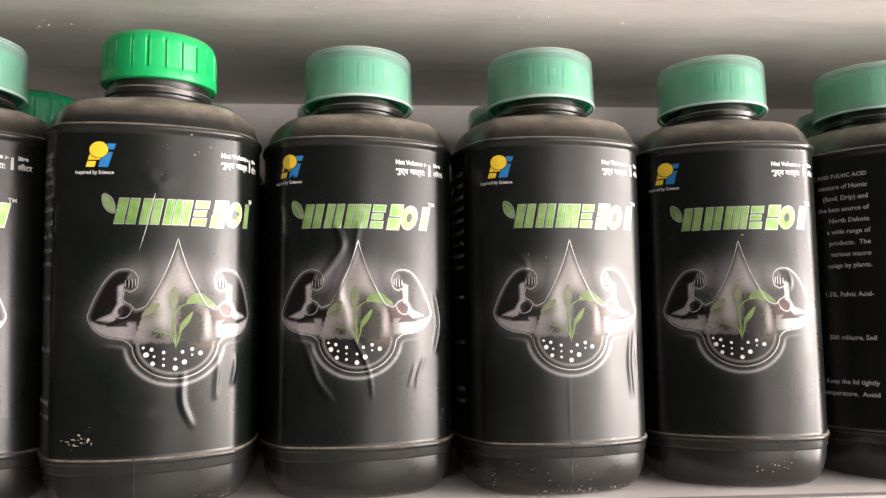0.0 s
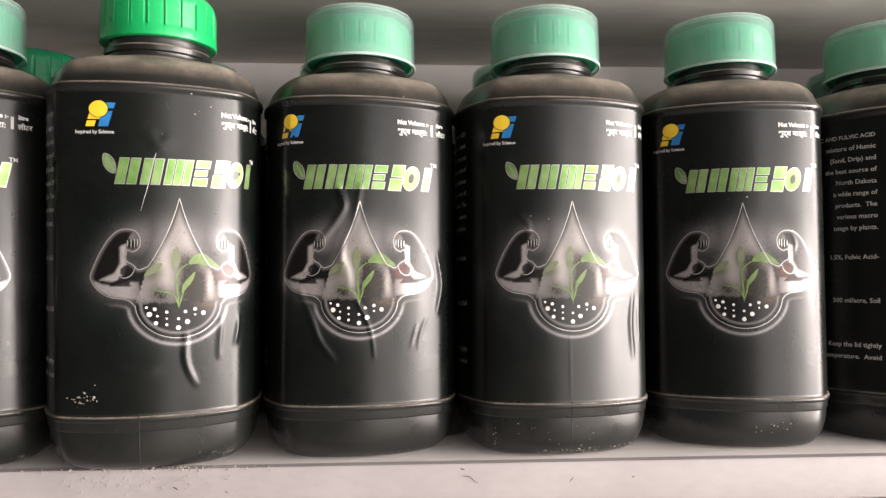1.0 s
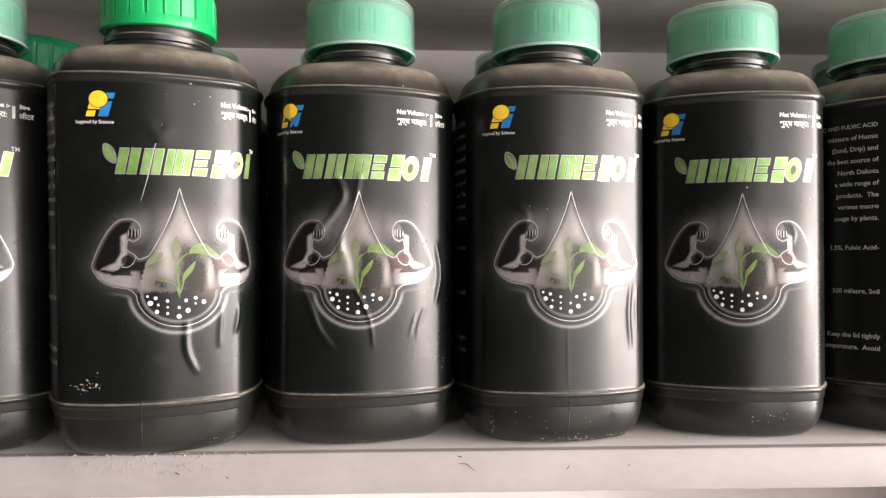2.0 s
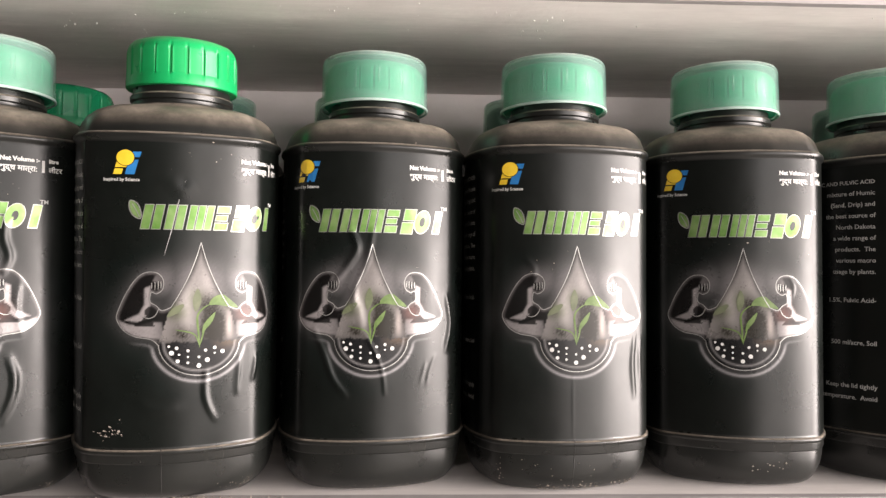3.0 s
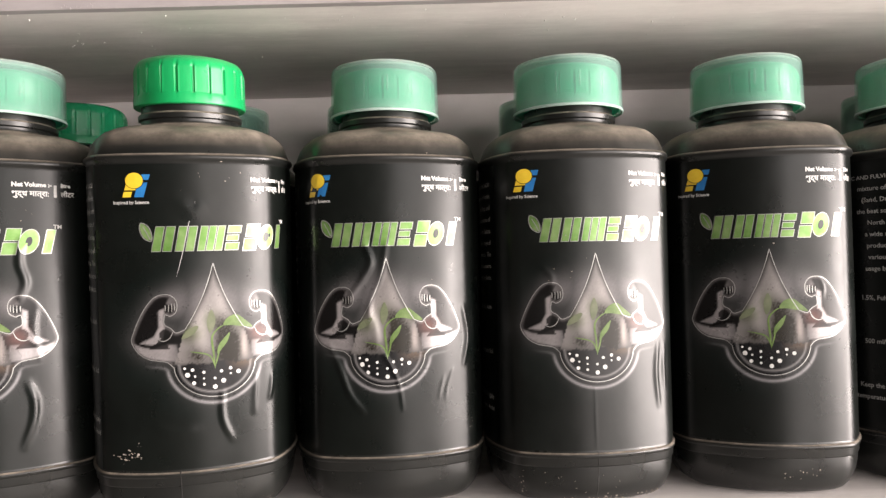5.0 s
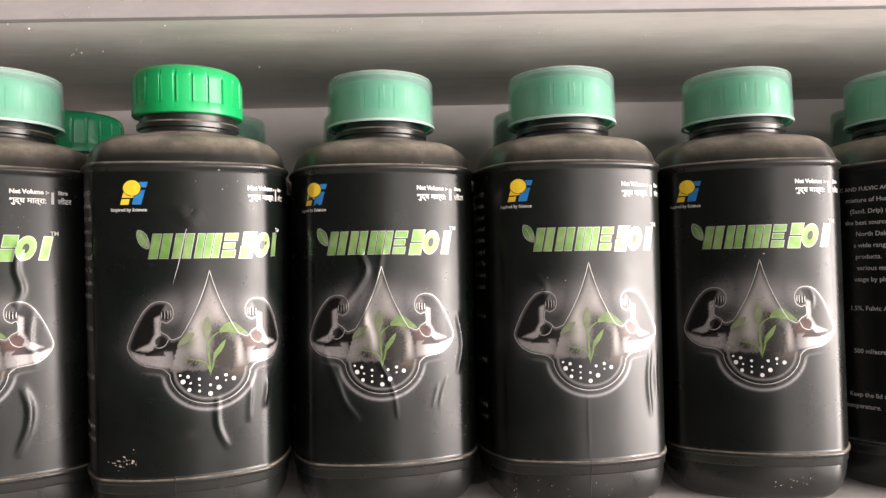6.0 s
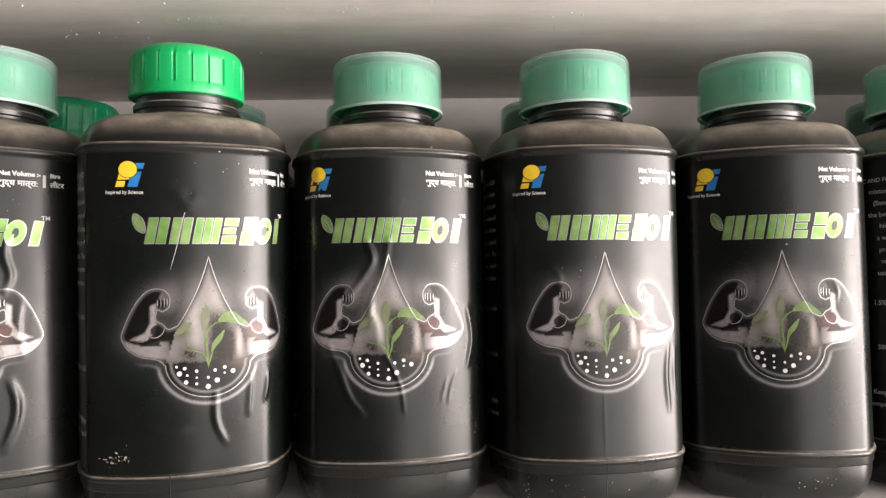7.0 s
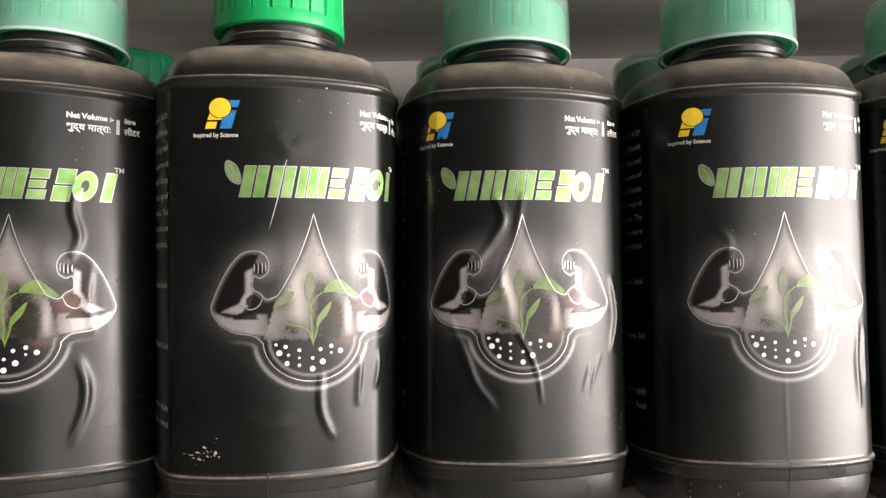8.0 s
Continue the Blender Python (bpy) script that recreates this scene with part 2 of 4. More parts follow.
def slab(name, z, label):
    """A stone shelf slab with a painted front edge, its body lightened in colour."""
    ob = setting(name, box_mesh(-1.3, 0.002, z - 0.0185, 1.3, DEPTH, z, 0.0012), M_SLAB, label, "shelf", True)
    bm = bmesh.new()
    n = 260
    prof = [(0.004, -0.0190), (0.0006, -0.0186), (0.0, -0.0175), (0.0, -0.010), (0.0, -0.0015), (0.0006, -0.0003), (0.004, 0.0003)]
    rows = []
    for i in range(n + 1):
        u = -1.3 + 2.6 * i / n
        w = 0.0005 * noise.noise((u * 14, z * 9, 0)) + 0.00035 * noise.noise((u * 60, z * 9, 3))
        rows.append([bm.verts.new((u, v + (w if 0 < k < 6 else 0), z + dz + (0.6 * w if k < 3 else 0.0))) for k, (v, dz) in enumerate(prof)])
    for a, b in zip(rows, rows[1:]):
        for k in range(len(prof) - 1):
            bm.faces.new((a[k], b[k], b[k + 1], a[k + 1]))
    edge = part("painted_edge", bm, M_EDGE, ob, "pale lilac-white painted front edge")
    return ob


slab("shelf_bottom", BASE - 0.30, "painted stone shelf slab below")
shelf_mid = slab("shelf_middle", BASE, "painted stone shelf slab with dusty pale front edge")
shelf_top = slab("shelf_top", CEIL + 0.0185, "painted stone shelf slab above the bottles, underside lightened in colour")

# ---- bottle shape (millimetres in the numbers, metres in the meshes) ----
HALF_W, HALF_D = 46.6, 42.3
FACE, CORNER, TURN = 66.0, 12.0, radians(27)   # radius of the bulged faces and of the corners, half the turn of a face
MM = 0.001


def outline(inset, k=96):
    """Cross-section of a square bottle with bulged faces and round corners, drawn in by inset; point 0 looks to -y."""
    mid = (FACE - CORNER) * (math.cos(TURN) - math.sin(TURN))
    a, b = (HALF_W - inset) / (FACE - mid), (HALF_D - inset) / (FACE - mid)
    pts = []
    for i in range(k):
        t = 2 * math.pi * i / k
        q = round(t / (math.pi / 2)) * math.pi / 2
        own = t - q
        on_face = max(-TURN, min(TURN, own))
        x = (FACE - CORNER) * math.sin(on_face) + CORNER * math.sin(own)
        y = mid - (FACE - CORNER) * math.cos(on_face) - CORNER * math.cos(own)
        pts.append((a * (x * math.cos(q) - y * math.sin(q)), b * (x * math.sin(q) + y * math.cos(q))))
    return pts


def even_outline(inset, k):
    """The same outline with points at even steps of arc."""
    pts = np.array(outline(inset, 1440))
    seg = np.r_[0, np.cumsum(np.hypot(*np.diff(np.r_[pts, pts[:1]], axis=0).T))]
    at = np.linspace(0, seg[-1], k, endpoint=False)
    loop = np.r_[pts, pts[:1]]
    return np.stack([np.interp(at, seg, loop[:, 0]), np.interp(at, seg, loop[:, 1])], 1)


SHIFT = {"mm": 0.0}   # how far round the bottle the print sits
RELIEF = []               # height of the wrinkles over the film, every half millimetre
FILM = 0.05     # inset of the label film
ARC = np.array(outline(FILM, 2880))
ARC = np.r_[ARC, ARC[:1]]
ARC_S = np.r_[0, np.cumsum(np.hypot(*np.diff(ARC, axis=0).T))]
ROUND = ARC_S[-1]
_step = np.gradient(ARC, axis=0)
_step[0] = _step[-1] = (1.0, 0.0)
ARC_N = np.stack([_step[:, 1], -_step[:, 0]], 1) / np.hypot(*_step.T)[:, None]


def wrap(s, h, off=0.0):
    """A place on the film at s mm of arc from the middle of the front (to the right) and height h."""
    if RELIEF:
        a, b = min(max((s + 60) * 2, 0), 239.99), min(max((h - 20) * 2, 0), 279.99)
        i, j = int(a), int(b)
        a, b, g = a - i, b - j, RELIEF[0]
        off += (g[j, i] * (1 - a) + g[j, i + 1] * a) * (1 - b) + (g[j + 1, i] * (1 - a) + g[j + 1, i + 1] * a) * b
    s = (s + SHIFT["mm"]) % ROUND
    x, y = np.interp(s, ARC_S, ARC[:, 0]), np.interp(s, ARC_S, ARC[:, 1])
    nx, ny = np.interp(s, ARC_S, ARC_N[:, 0]), np.interp(s, ARC_S, ARC_N[:, 1])
    d = math.hypot(nx, ny) or 1
    return ((x + off * nx / d) * MM, (y + off * ny / d) * MM, h * MM)


_front = ARC[: len(ARC) // 4]


def s_of(x):
    """Arc of the place that stands x mm to the right of the middle, seen from the front."""
    return math.copysign(float(np.interp(abs(x), _front[:, 0], ARC_S[: len(_front)])), x)


def front(x, h, off=0.0):
    return wrap(s_of(max(-43.5, min(43.5, x))), h, off)


def curve_points(pts, step=0.8, closed=False):
    """A smooth line through points."""
    p = [np.array(q, float) for q in pts]
    p = [p[-1], *p, p[0], p[1]] if closed else [2 * p[0] - p[1], *p, 2 * p[-1] - p[-2]]
    out = []
    for a, b, c, d in zip(p, p[1:], p[2:], p[3:]):
        k = max(2, int(np.hypot(*(c - b)) / step))
        for i in range(k):
            t = i / k
            out.append(0.5 * (2 * b + (c - a) * t + (2 * a - 5 * b + 4 * c - d) * t * t + (3 * b - a - 3 * c + d) * t ** 3))
    if not closed:
        out.append(p[-2])
    return out


def ribbon(bm, pts, width, off, taper=False, closed=False, ridge=0.0):
    """A printed stroke, or with ridge a raised crease, along a line on the front of the label."""
    n, rows = len(pts), []
    for i, q in enumerate(pts):
        d = pts[(i + 1) % n if closed else min(i + 1, n - 1)] - pts[i - 1 if closed or i else 0]
        d = d / (np.hypot(*d) or 1)
        w = width / 2 * (math.sin(math.pi * (i + 0.5) / n) ** 0.6 if taper else 1)
        side = np.array([-d[1], d[0]]) * w
        row = [front(*(q + side), off), front(*(q - side), off)]
        if ridge:
            row.insert(1, front(*q, off + ridge * w / width * 2))
        rows.append([bm.verts.new(v) for v in row])
    pairs = list(zip(rows, rows[1:])) + ([(rows[-1], rows[0])] if closed else [])
    for a, b in pairs:
        for k in range(len(a) - 1):
            bm.faces.new((a[k], a[k + 1], b[k + 1], b[k]))


def patch(bm, pts, off):
    f = bm.faces.new([bm.verts.new((x, h, 0)) for x, h in pts])
    new_faces = bmesh.ops.triangulate(bm, faces=[f])["faces"]
    for v in {v for q in new_faces for v in q.verts}:
        v.co = front(v.co.x, v.co.y, off)


def disc(bm, x, h, rx, ry, off, k=20, slant=0.0):
    mid = bm.verts.new(front(x, h, off))
    rim = [bm.verts.new(front(x + rx * math.cos(2 * math.pi * i / k) + slant * ry * math.sin(2 * math.pi * i / k), h + ry * math.sin(2 * math.pi * i / k), off)) for i in range(k)]
    for i in range(k):
        bm.faces.new((mid, rim[i], rim[(i + 1) % k]))


def words(bm, text, size, s, h, off, align="LEFT", bold=0.0, shear=0.0, widen=1.0):
    """Lettering in the built-in font, laid on the film with its baseline at height h."""
    data = bpy.data.curves.new("words", "FONT")
    data.body, data.size, data.align_x, data.resolution_u, data.offset, data.shear = text, size, align, 2, bold, shear
    ob = new("words", data)
    me = ob.evaluated_get(bpy.context.evaluated_depsgraph_get()).to_mesh()
    vs = [bm.verts.new(wrap(s + v.co.x * widen, h + v.co.y, off)) for v in me.vertices]
    for q in me.polygons:
        try:
            bm.faces.new([vs[i] for i in q.vertices])
        except ValueError:
            pass
    bpy.data.objects.remove(ob)
    bpy.data.curves.remove(data)


MESH = {}


def keep(key, bm, mat, smooth=True):
    MESH[key] = as_mesh(key, bm, mat, smooth)


def under(name, key, parent, label=""):
    ob = new(name, MESH[key])
    ob.parent = parent
    return tagged(ob, label) if label else ob


# Body: base, rims, straight wall, shoulder and neck.
bm = bmesh.new()
loops = []
for inset, h in ((20, -0.9), (16.5, -2.2), (13.5, -2.4), (10.5, -2.1), (8.0, -1.2), (5.8, 0.4), (4.0, 2.6), (2.6, 5.4), (1.6, 8.6), (1.0, 12.0), (0.75, 16.0), (0.35, 16.4), (0.15, 16.8), (0.1, 19.9),
                 (0.0, 20.2), (-0.55, 20.6), (-0.8, 21.2), (-0.8, 21.9), (-0.45, 22.4), (0.2, 22.7), (0.35, 23.2), (0.35, 157.6), (-0.1, 158.4), (-0.9, 159.2), (-1.1, 160.1),
                 (-0.9, 161.0), (-0.2, 161.6), (0.5, 161.9), (0.9, 163.2), (1.6, 165.2), (2.7, 168.0), (4.6, 170.6), (7.4, 173.0), (11.0, 174.7), (14.6, 175.8)):
    loops.append([(x * MM, y * MM, h * MM) for x, y in even_outline(inset, 112)])
square = even_outline(14.6, 112)
for blend, r, h in ((0.5, 25.0, 176.4), (1, 23.4, 176.9), (1, 22.8, 177.5), (1, 22.5, 178.4), (1, 22.6, 179.6), (1, 23.8, 180.2), (1, 23.9, 182.2), (1, 23.4, 182.8), (1, 22.6, 183.2), (1, 22.4, 185.5), (1, 22.6, 187.5), (1, 22.0, 188.5), (1, 22.0, 203.0)):
    ring = []
    for x, y in square:
        d = math.hypot(x, y)
        k = (1 - blend) + blend * r / d
        ring.append((x * k * MM, y * k * MM, h * MM))
    loops.append(ring)
rings(bm, loops, cap_start=True, cap_end=True)
bmesh.ops.recalc_face_normals(bm, faces=bm.faces[:])
keep("body", bm, M_BODY)

# Parting line of the mould on the foot of the bottle.
bm = bmesh.new()
rows = []
for inset, h in ((8.0, -1.2), (5.8, 0.4), (4.0, 2.6), (2.6, 5.4), (1.6, 8.6), (1.0, 12.0), (0.6, 16.1), (0.1, 17.0), (0.0, 19.9), (-0.85, 21.2), (-0.85, 21.9), (0.1, 22.9), (0.2, 23.8)):
    y = -(HALF_D - inset)
    rows.append([bm.verts.new(((x - 1.5) * MM, (y - d) * MM, h * MM)) for x, d in ((-0.22, -0.02), (0, 0.09), (0.22, -0.02))])
for a, b in zip(rows, rows[1:]):
    for k in (0, 1):
        bm.faces.new((a[k], a[k + 1], b[k + 1], b[k]))
keep("seam", bm, M_SEAM)

# The printed picture: a water drop between two bent lobes, a round bowl of soil below.
LOBE = [(-17.1, 68.5), (-20.2, 71.1), (-26.8, 72.4), (-31.2, 75.1), (-33.9, 79.8), (-33.3, 83.8), (-30.2, 91.4), (-26.5, 97.4), (-22.8, 100.3), (-18.1, 100.3),
        (-15.5, 97.4), (-15.7, 93.0), (-18.4, 91.1), (-20.2, 91.9), (-20.7, 87.7), (-18.1, 85.9), (-16.0, 83.8), (-12.3, 85.1)]
SIDE = [(-12.3, 85.1), (-9.2, 90.3), (-5.0, 98.8), (-1.9, 107.2), (0, 113.8)]
left_side = curve_points(LOBE) + curve_points(SIDE)[1:]
bowl = [np.array((17.2 * math.cos(t), 69.5 + 14.6 * math.sin(t))) for t in np.linspace(0.02, -math.pi - 0.02, 46)]
OUTLINE = left_side + [q * (-1, 1) for q in left_side[::-1][1:]] + bowl[1:-1]
DROP = curve_points([(-17.0, 69.5), (-14.5, 78.0), *SIDE])
DROP = DROP + [q * (-1, 1) for q in DROP[::-1][1:]]


def inside(poly, x, h):
    hit = np.zeros(x.shape, bool)
    for (x0, h0), (x1, h1) in zip(poly, poly[1:] + poly[:1]):
        if h0 != h1:
            hit ^= ((h0 > h) != (h1 > h)) & (x < (x1 - x0) * (h - h0) / (h1 - h0) + x0)
    return hit


def far_from(poly, x, h, closed=True):
    best = np.full(x.shape, 1e9)
    for (x0, h0), (x1, h1) in zip(poly, poly[1:] + (poly[:1] if closed else [])):
        dx, dh = x1 - x0, h1 - h0
        t = np.clip(((x - x0) * dx + (h - h0) * dh) / (dx * dx + dh * dh + 1e-9), 0, 1)
        best = np.minimum(best, np.hypot(x - x0 - t * dx, h - h0 - t * dh))
    return best


def blob(x, h, cx, ch, sx, sh):
    return np.exp(-(((x - cx) / sx) ** 2 + ((h - ch) / sh) ** 2))


def lay(base, colour, amount):
    return base + (np.array(colour) - base) * np.clip(amount, 0, 1)[..., None]


def printed(x, h):
    rng = np.random.default_rng(4)
    col = np.zeros((*x.shape, 3)) + (0.0032, 0.0053, 0.0045)
    d = far_from(OUTLINE, x, h)
    within, drop = inside(OUTLINE, x, h), inside(DROP, x, h)
    out = ~within
    glow = 0.13 * np.exp(-d / 2.8) * np.clip((112 - h) / 10, 0.25, 1)
    glow += 0.5 * np.exp(-d / 6.0) * blob(np.abs(x), h, 10, 99, 8.5, 9)
    col = lay(col, (0.25, 0.235, 0.24), np.where(out, glow, 0))
    low = np.clip((70 - h) / 5, 0, 1)
    col = lay(col, (0.004, 0.004, 0.004), np.where(out, low * np.exp(-(((d - 1.3) / 0.55) ** 2)) * 0.8, 0))
    col = lay(col, (0.42, 0.41, 0.42), np.where(out, low * np.exp(-(((d - 2.7) / 0.6) ** 2)) * 0.55, 0))
    m = np.abs(x)
    arm = within & ~drop
    col = np.where(arm[..., None], np.array((0.0045, 0.0038, 0.0038)), col)
    pale = np.zeros(x.shape)
    for poly, amount in (([(20.6, 94.5), (22.8, 93.4), (22.8, 86.4), (25.0, 82.2), (30.4, 79.6), (25.0, 78.8), (21.6, 80.2), (20.6, 86.0)], 0.72),
                         ([(33.0, 79.0), (29.0, 77.4), (25.0, 77.2), (21.0, 78.6), (16.0, 78.6), (14.5, 71.0), (20.8, 71.8), (27.0, 73.0), (31.6, 75.6)], 0.62), ([(15.2, 98.8), (18.4, 99.2), (19.6, 96.6), (16.4, 95.4)], 0.3)):
        edge = far_from(poly, m, h)
        pale = np.maximum(pale, amount * np.clip(np.where(inside(poly, m, h), 0.5 + edge / 0.9, 0.5 - edge / 0.9), 0, 1))
    spade = [(18.4, 77.0), (21.4, 80.6), (22.8, 81.4), (24.2, 79.4), (27.8, 77.2), (23.0, 76.6)]
    pale *= np.clip((m - 13.0) / 8.0, 0.3, 1)
    pale *= np.where(inside(spade, m, h), 0.05, 1) * np.where(((m - 19.4) / 3.6) ** 2 + ((h - 83.0) / 3.0) ** 2 < 1, 0.06, 1)
    pale = np.maximum(pale, 0.25 * np.exp(-(d / 0.8) ** 2))
    col = lay(col, (0.50, 0.47, 0.47), np.where(arm, pale, 0))
    col = lay(col, (0.16, 0.07, 0.06), np.where(arm & (x > 0), 0.6 * blob(x, h, 19, 82, 4, 4), 0))
    grain = rng.normal(0, 1, x.shape)
    inner = 0.21 - 0.06 * np.clip((h - 92) / 20, 0, 1) - 0.16 * np.exp(-(d / 1.5) ** 2) - 0.10 * np.clip((m - 10) / 7, 0, 1) * np.where(x > 0, 1, np.clip((h - 78) / 6, 0, 1))
    inner = inner + 0.14 * blob(x, h, -6, 84, 2.6, 10) + 0.06 * blob(x, h, 3, 98, 2.5, 7)
    tint = np.stack([inner, inner * 0.94, inner * 0.91], -1)
    col = np.where((drop & within)[..., None], tint, col)
    col = lay(col, (0.10, 0.13, 0.045), np.where(drop & within, 0.55 * blob(x, h, -9.5, 83, 4.2, 3.2) + 0.5 * blob(x, h, -1.5, 89, 3.0, 3.5) + 0.4 * blob(x, h, 10, 87, 4.5, 2.6), 0))
    leafy = 2.2 * blob(x, h, 5.8, 76.0, 5.6, 8.8) + 0.7 * blob(x, h, 2, 87, 4.0, 4.5) + 0.6 * blob(x, h, -6, 72.5, 5.0, 3.2) + 0.55 * blob(x, h, -9, 75, 4, 4.5) + 0.5 * blob(x, h, -11, 82, 3.5, 3)
    col = lay(col, (0.010, 0.008, 0.004), np.where(drop & within, leafy * (0.92 + 0.15 * grain), 0))
    col = lay(col, (0.36, 0.32, 0.30), np.where(drop & within, 0.7 * blob(x, h, 12.6, 76.5, 1.5, 6.5), 0))
    col = lay(col, (0.022, 0.012, 0.010), np.where(drop & within, 0.9 * blob(x, h, 15.8, 79, 2.0, 7), 0))
    soil = within & (h < 69.6 + 0.9 * np.exp(-((x - 1.5) / 4.5) ** 2) + 0.4 * np.sin(x * 0.55) + 0.3 * np.sin(x * 1.13 + 1) + 0.25 * grain)
    col = lay(col, (0.007, 0.006, 0.005), np.where(drop & within & ~soil, 0.75 * np.exp(-np.clip(h - 69.6, 0, 20) / 1.5), 0))
    col = np.where(soil[..., None], np.array((0.0048, 0.0048, 0.0055)), col)
    rim = np.where(within & (h < 70), np.exp(-(((d - 2.1) / 0.45) ** 2)) * 0.5, 0)
    col = lay(col, (0.32, 0.31, 0.31), rim)
    col = lay(col, (0.20, 0.13, 0.08), np.where(soil & (x > 4), 0.35 * blob(x, h, 12, 70, 5, 3), 0))
    return np.clip(col * (1 + 0.05 * grain[..., None]), 0.004, 1)


INK = 0.10
H0, H1, SLANT = 119.4, 130.0, 2.0
# x, width, bottom and top of each plain bar of the word mark
MARK_BARS = [(-24.9, 3.5, H0, H1), (-20.5, 3.5, H0, H1), (-15.4, 3.3, H0, H1), (-11.2, 3.3, H0, H1), (-6.3, 2.9, H0, H1), (-2.7, 2.9, H0, H1), (0.9, 2.9, H0, H1),
             (5.2, 5.6, H0, 122.5), (5.2, 5.0, 123.5, 125.9), (5.2, 5.6, 126.9, H1), (13.0, 5.6, 118.9, 124.2), (13.3, 5.6, 125.2, 130.5), (28.5, 3.3, H0, H1)]


def bar(bm, x, w, h0, h1, off, grow=0.0, slant=SLANT):
    k, m = 6, 6
    grid = []
    for i in range(k + 1):
        h = h0 - grow + (h1 - h0 + 2 * grow) * i / k
        lo = x - grow + slant * (h - H0) / (H1 - H0)
        grid.append([bm.verts.new(front(lo + (w + 2 * grow) * j / m, h, off)) for j in range(m + 1)])
    for r0, r1 in zip(grid, grid[1:]):
        for j in range(m):
            bm.faces.new((r0[j], r0[j + 1], r1[j + 1], r1[j]))


def mark_piece(tag, i, draw):
    """One plain shape of the word mark with its pale rim below."""
    for key, mat, grow, off in ((f"{tag}rim_{i}", I_SILVER, 0.22, 0.07), (f"{tag}block_{i}", I_LIME, -0.08, 0.14)):
        bm = bmesh.new()
        draw(bm, grow, off)
        keep(key, bm, mat, False)


def wrinkles(strokes):
    """Heights of raised wrinkles: strokes of (points, width, height), fading out at their ends."""
    s, h = np.meshgrid(np.linspace(-60, 60, 241), np.linspace(20, 160, 281))
    total = np.zeros(s.shape)
    for pts, width, height in strokes:
        line = curve_points([(s_of(x), y) for x, y in pts], 1.5)
        best, at = np.full(s.shape, 1e9), np.zeros(s.shape)
        for i, ((x0, y0), (x1, y1)) in enumerate(zip(line, line[1:])):
            t = np.clip(((s - x0) * (x1 - x0) + (h - y0) * (y1 - y0)) / ((x1 - x0) ** 2 + (y1 - y0) ** 2 + 1e-9), 0, 1)
            d = np.hypot(s - x0 - t * (x1 - x0), h - y0 - t * (y1 - y0))
            at = np.where(d < best, (i + t) / (len(line) - 1), at)
            best = np.minimum(best, d)
        total += height * np.exp(-((best / (width / 2)) ** 2)) * np.sin(np.pi * np.clip(at * 0.94 + 0.03, 0, 1)) ** 0.5
    return total


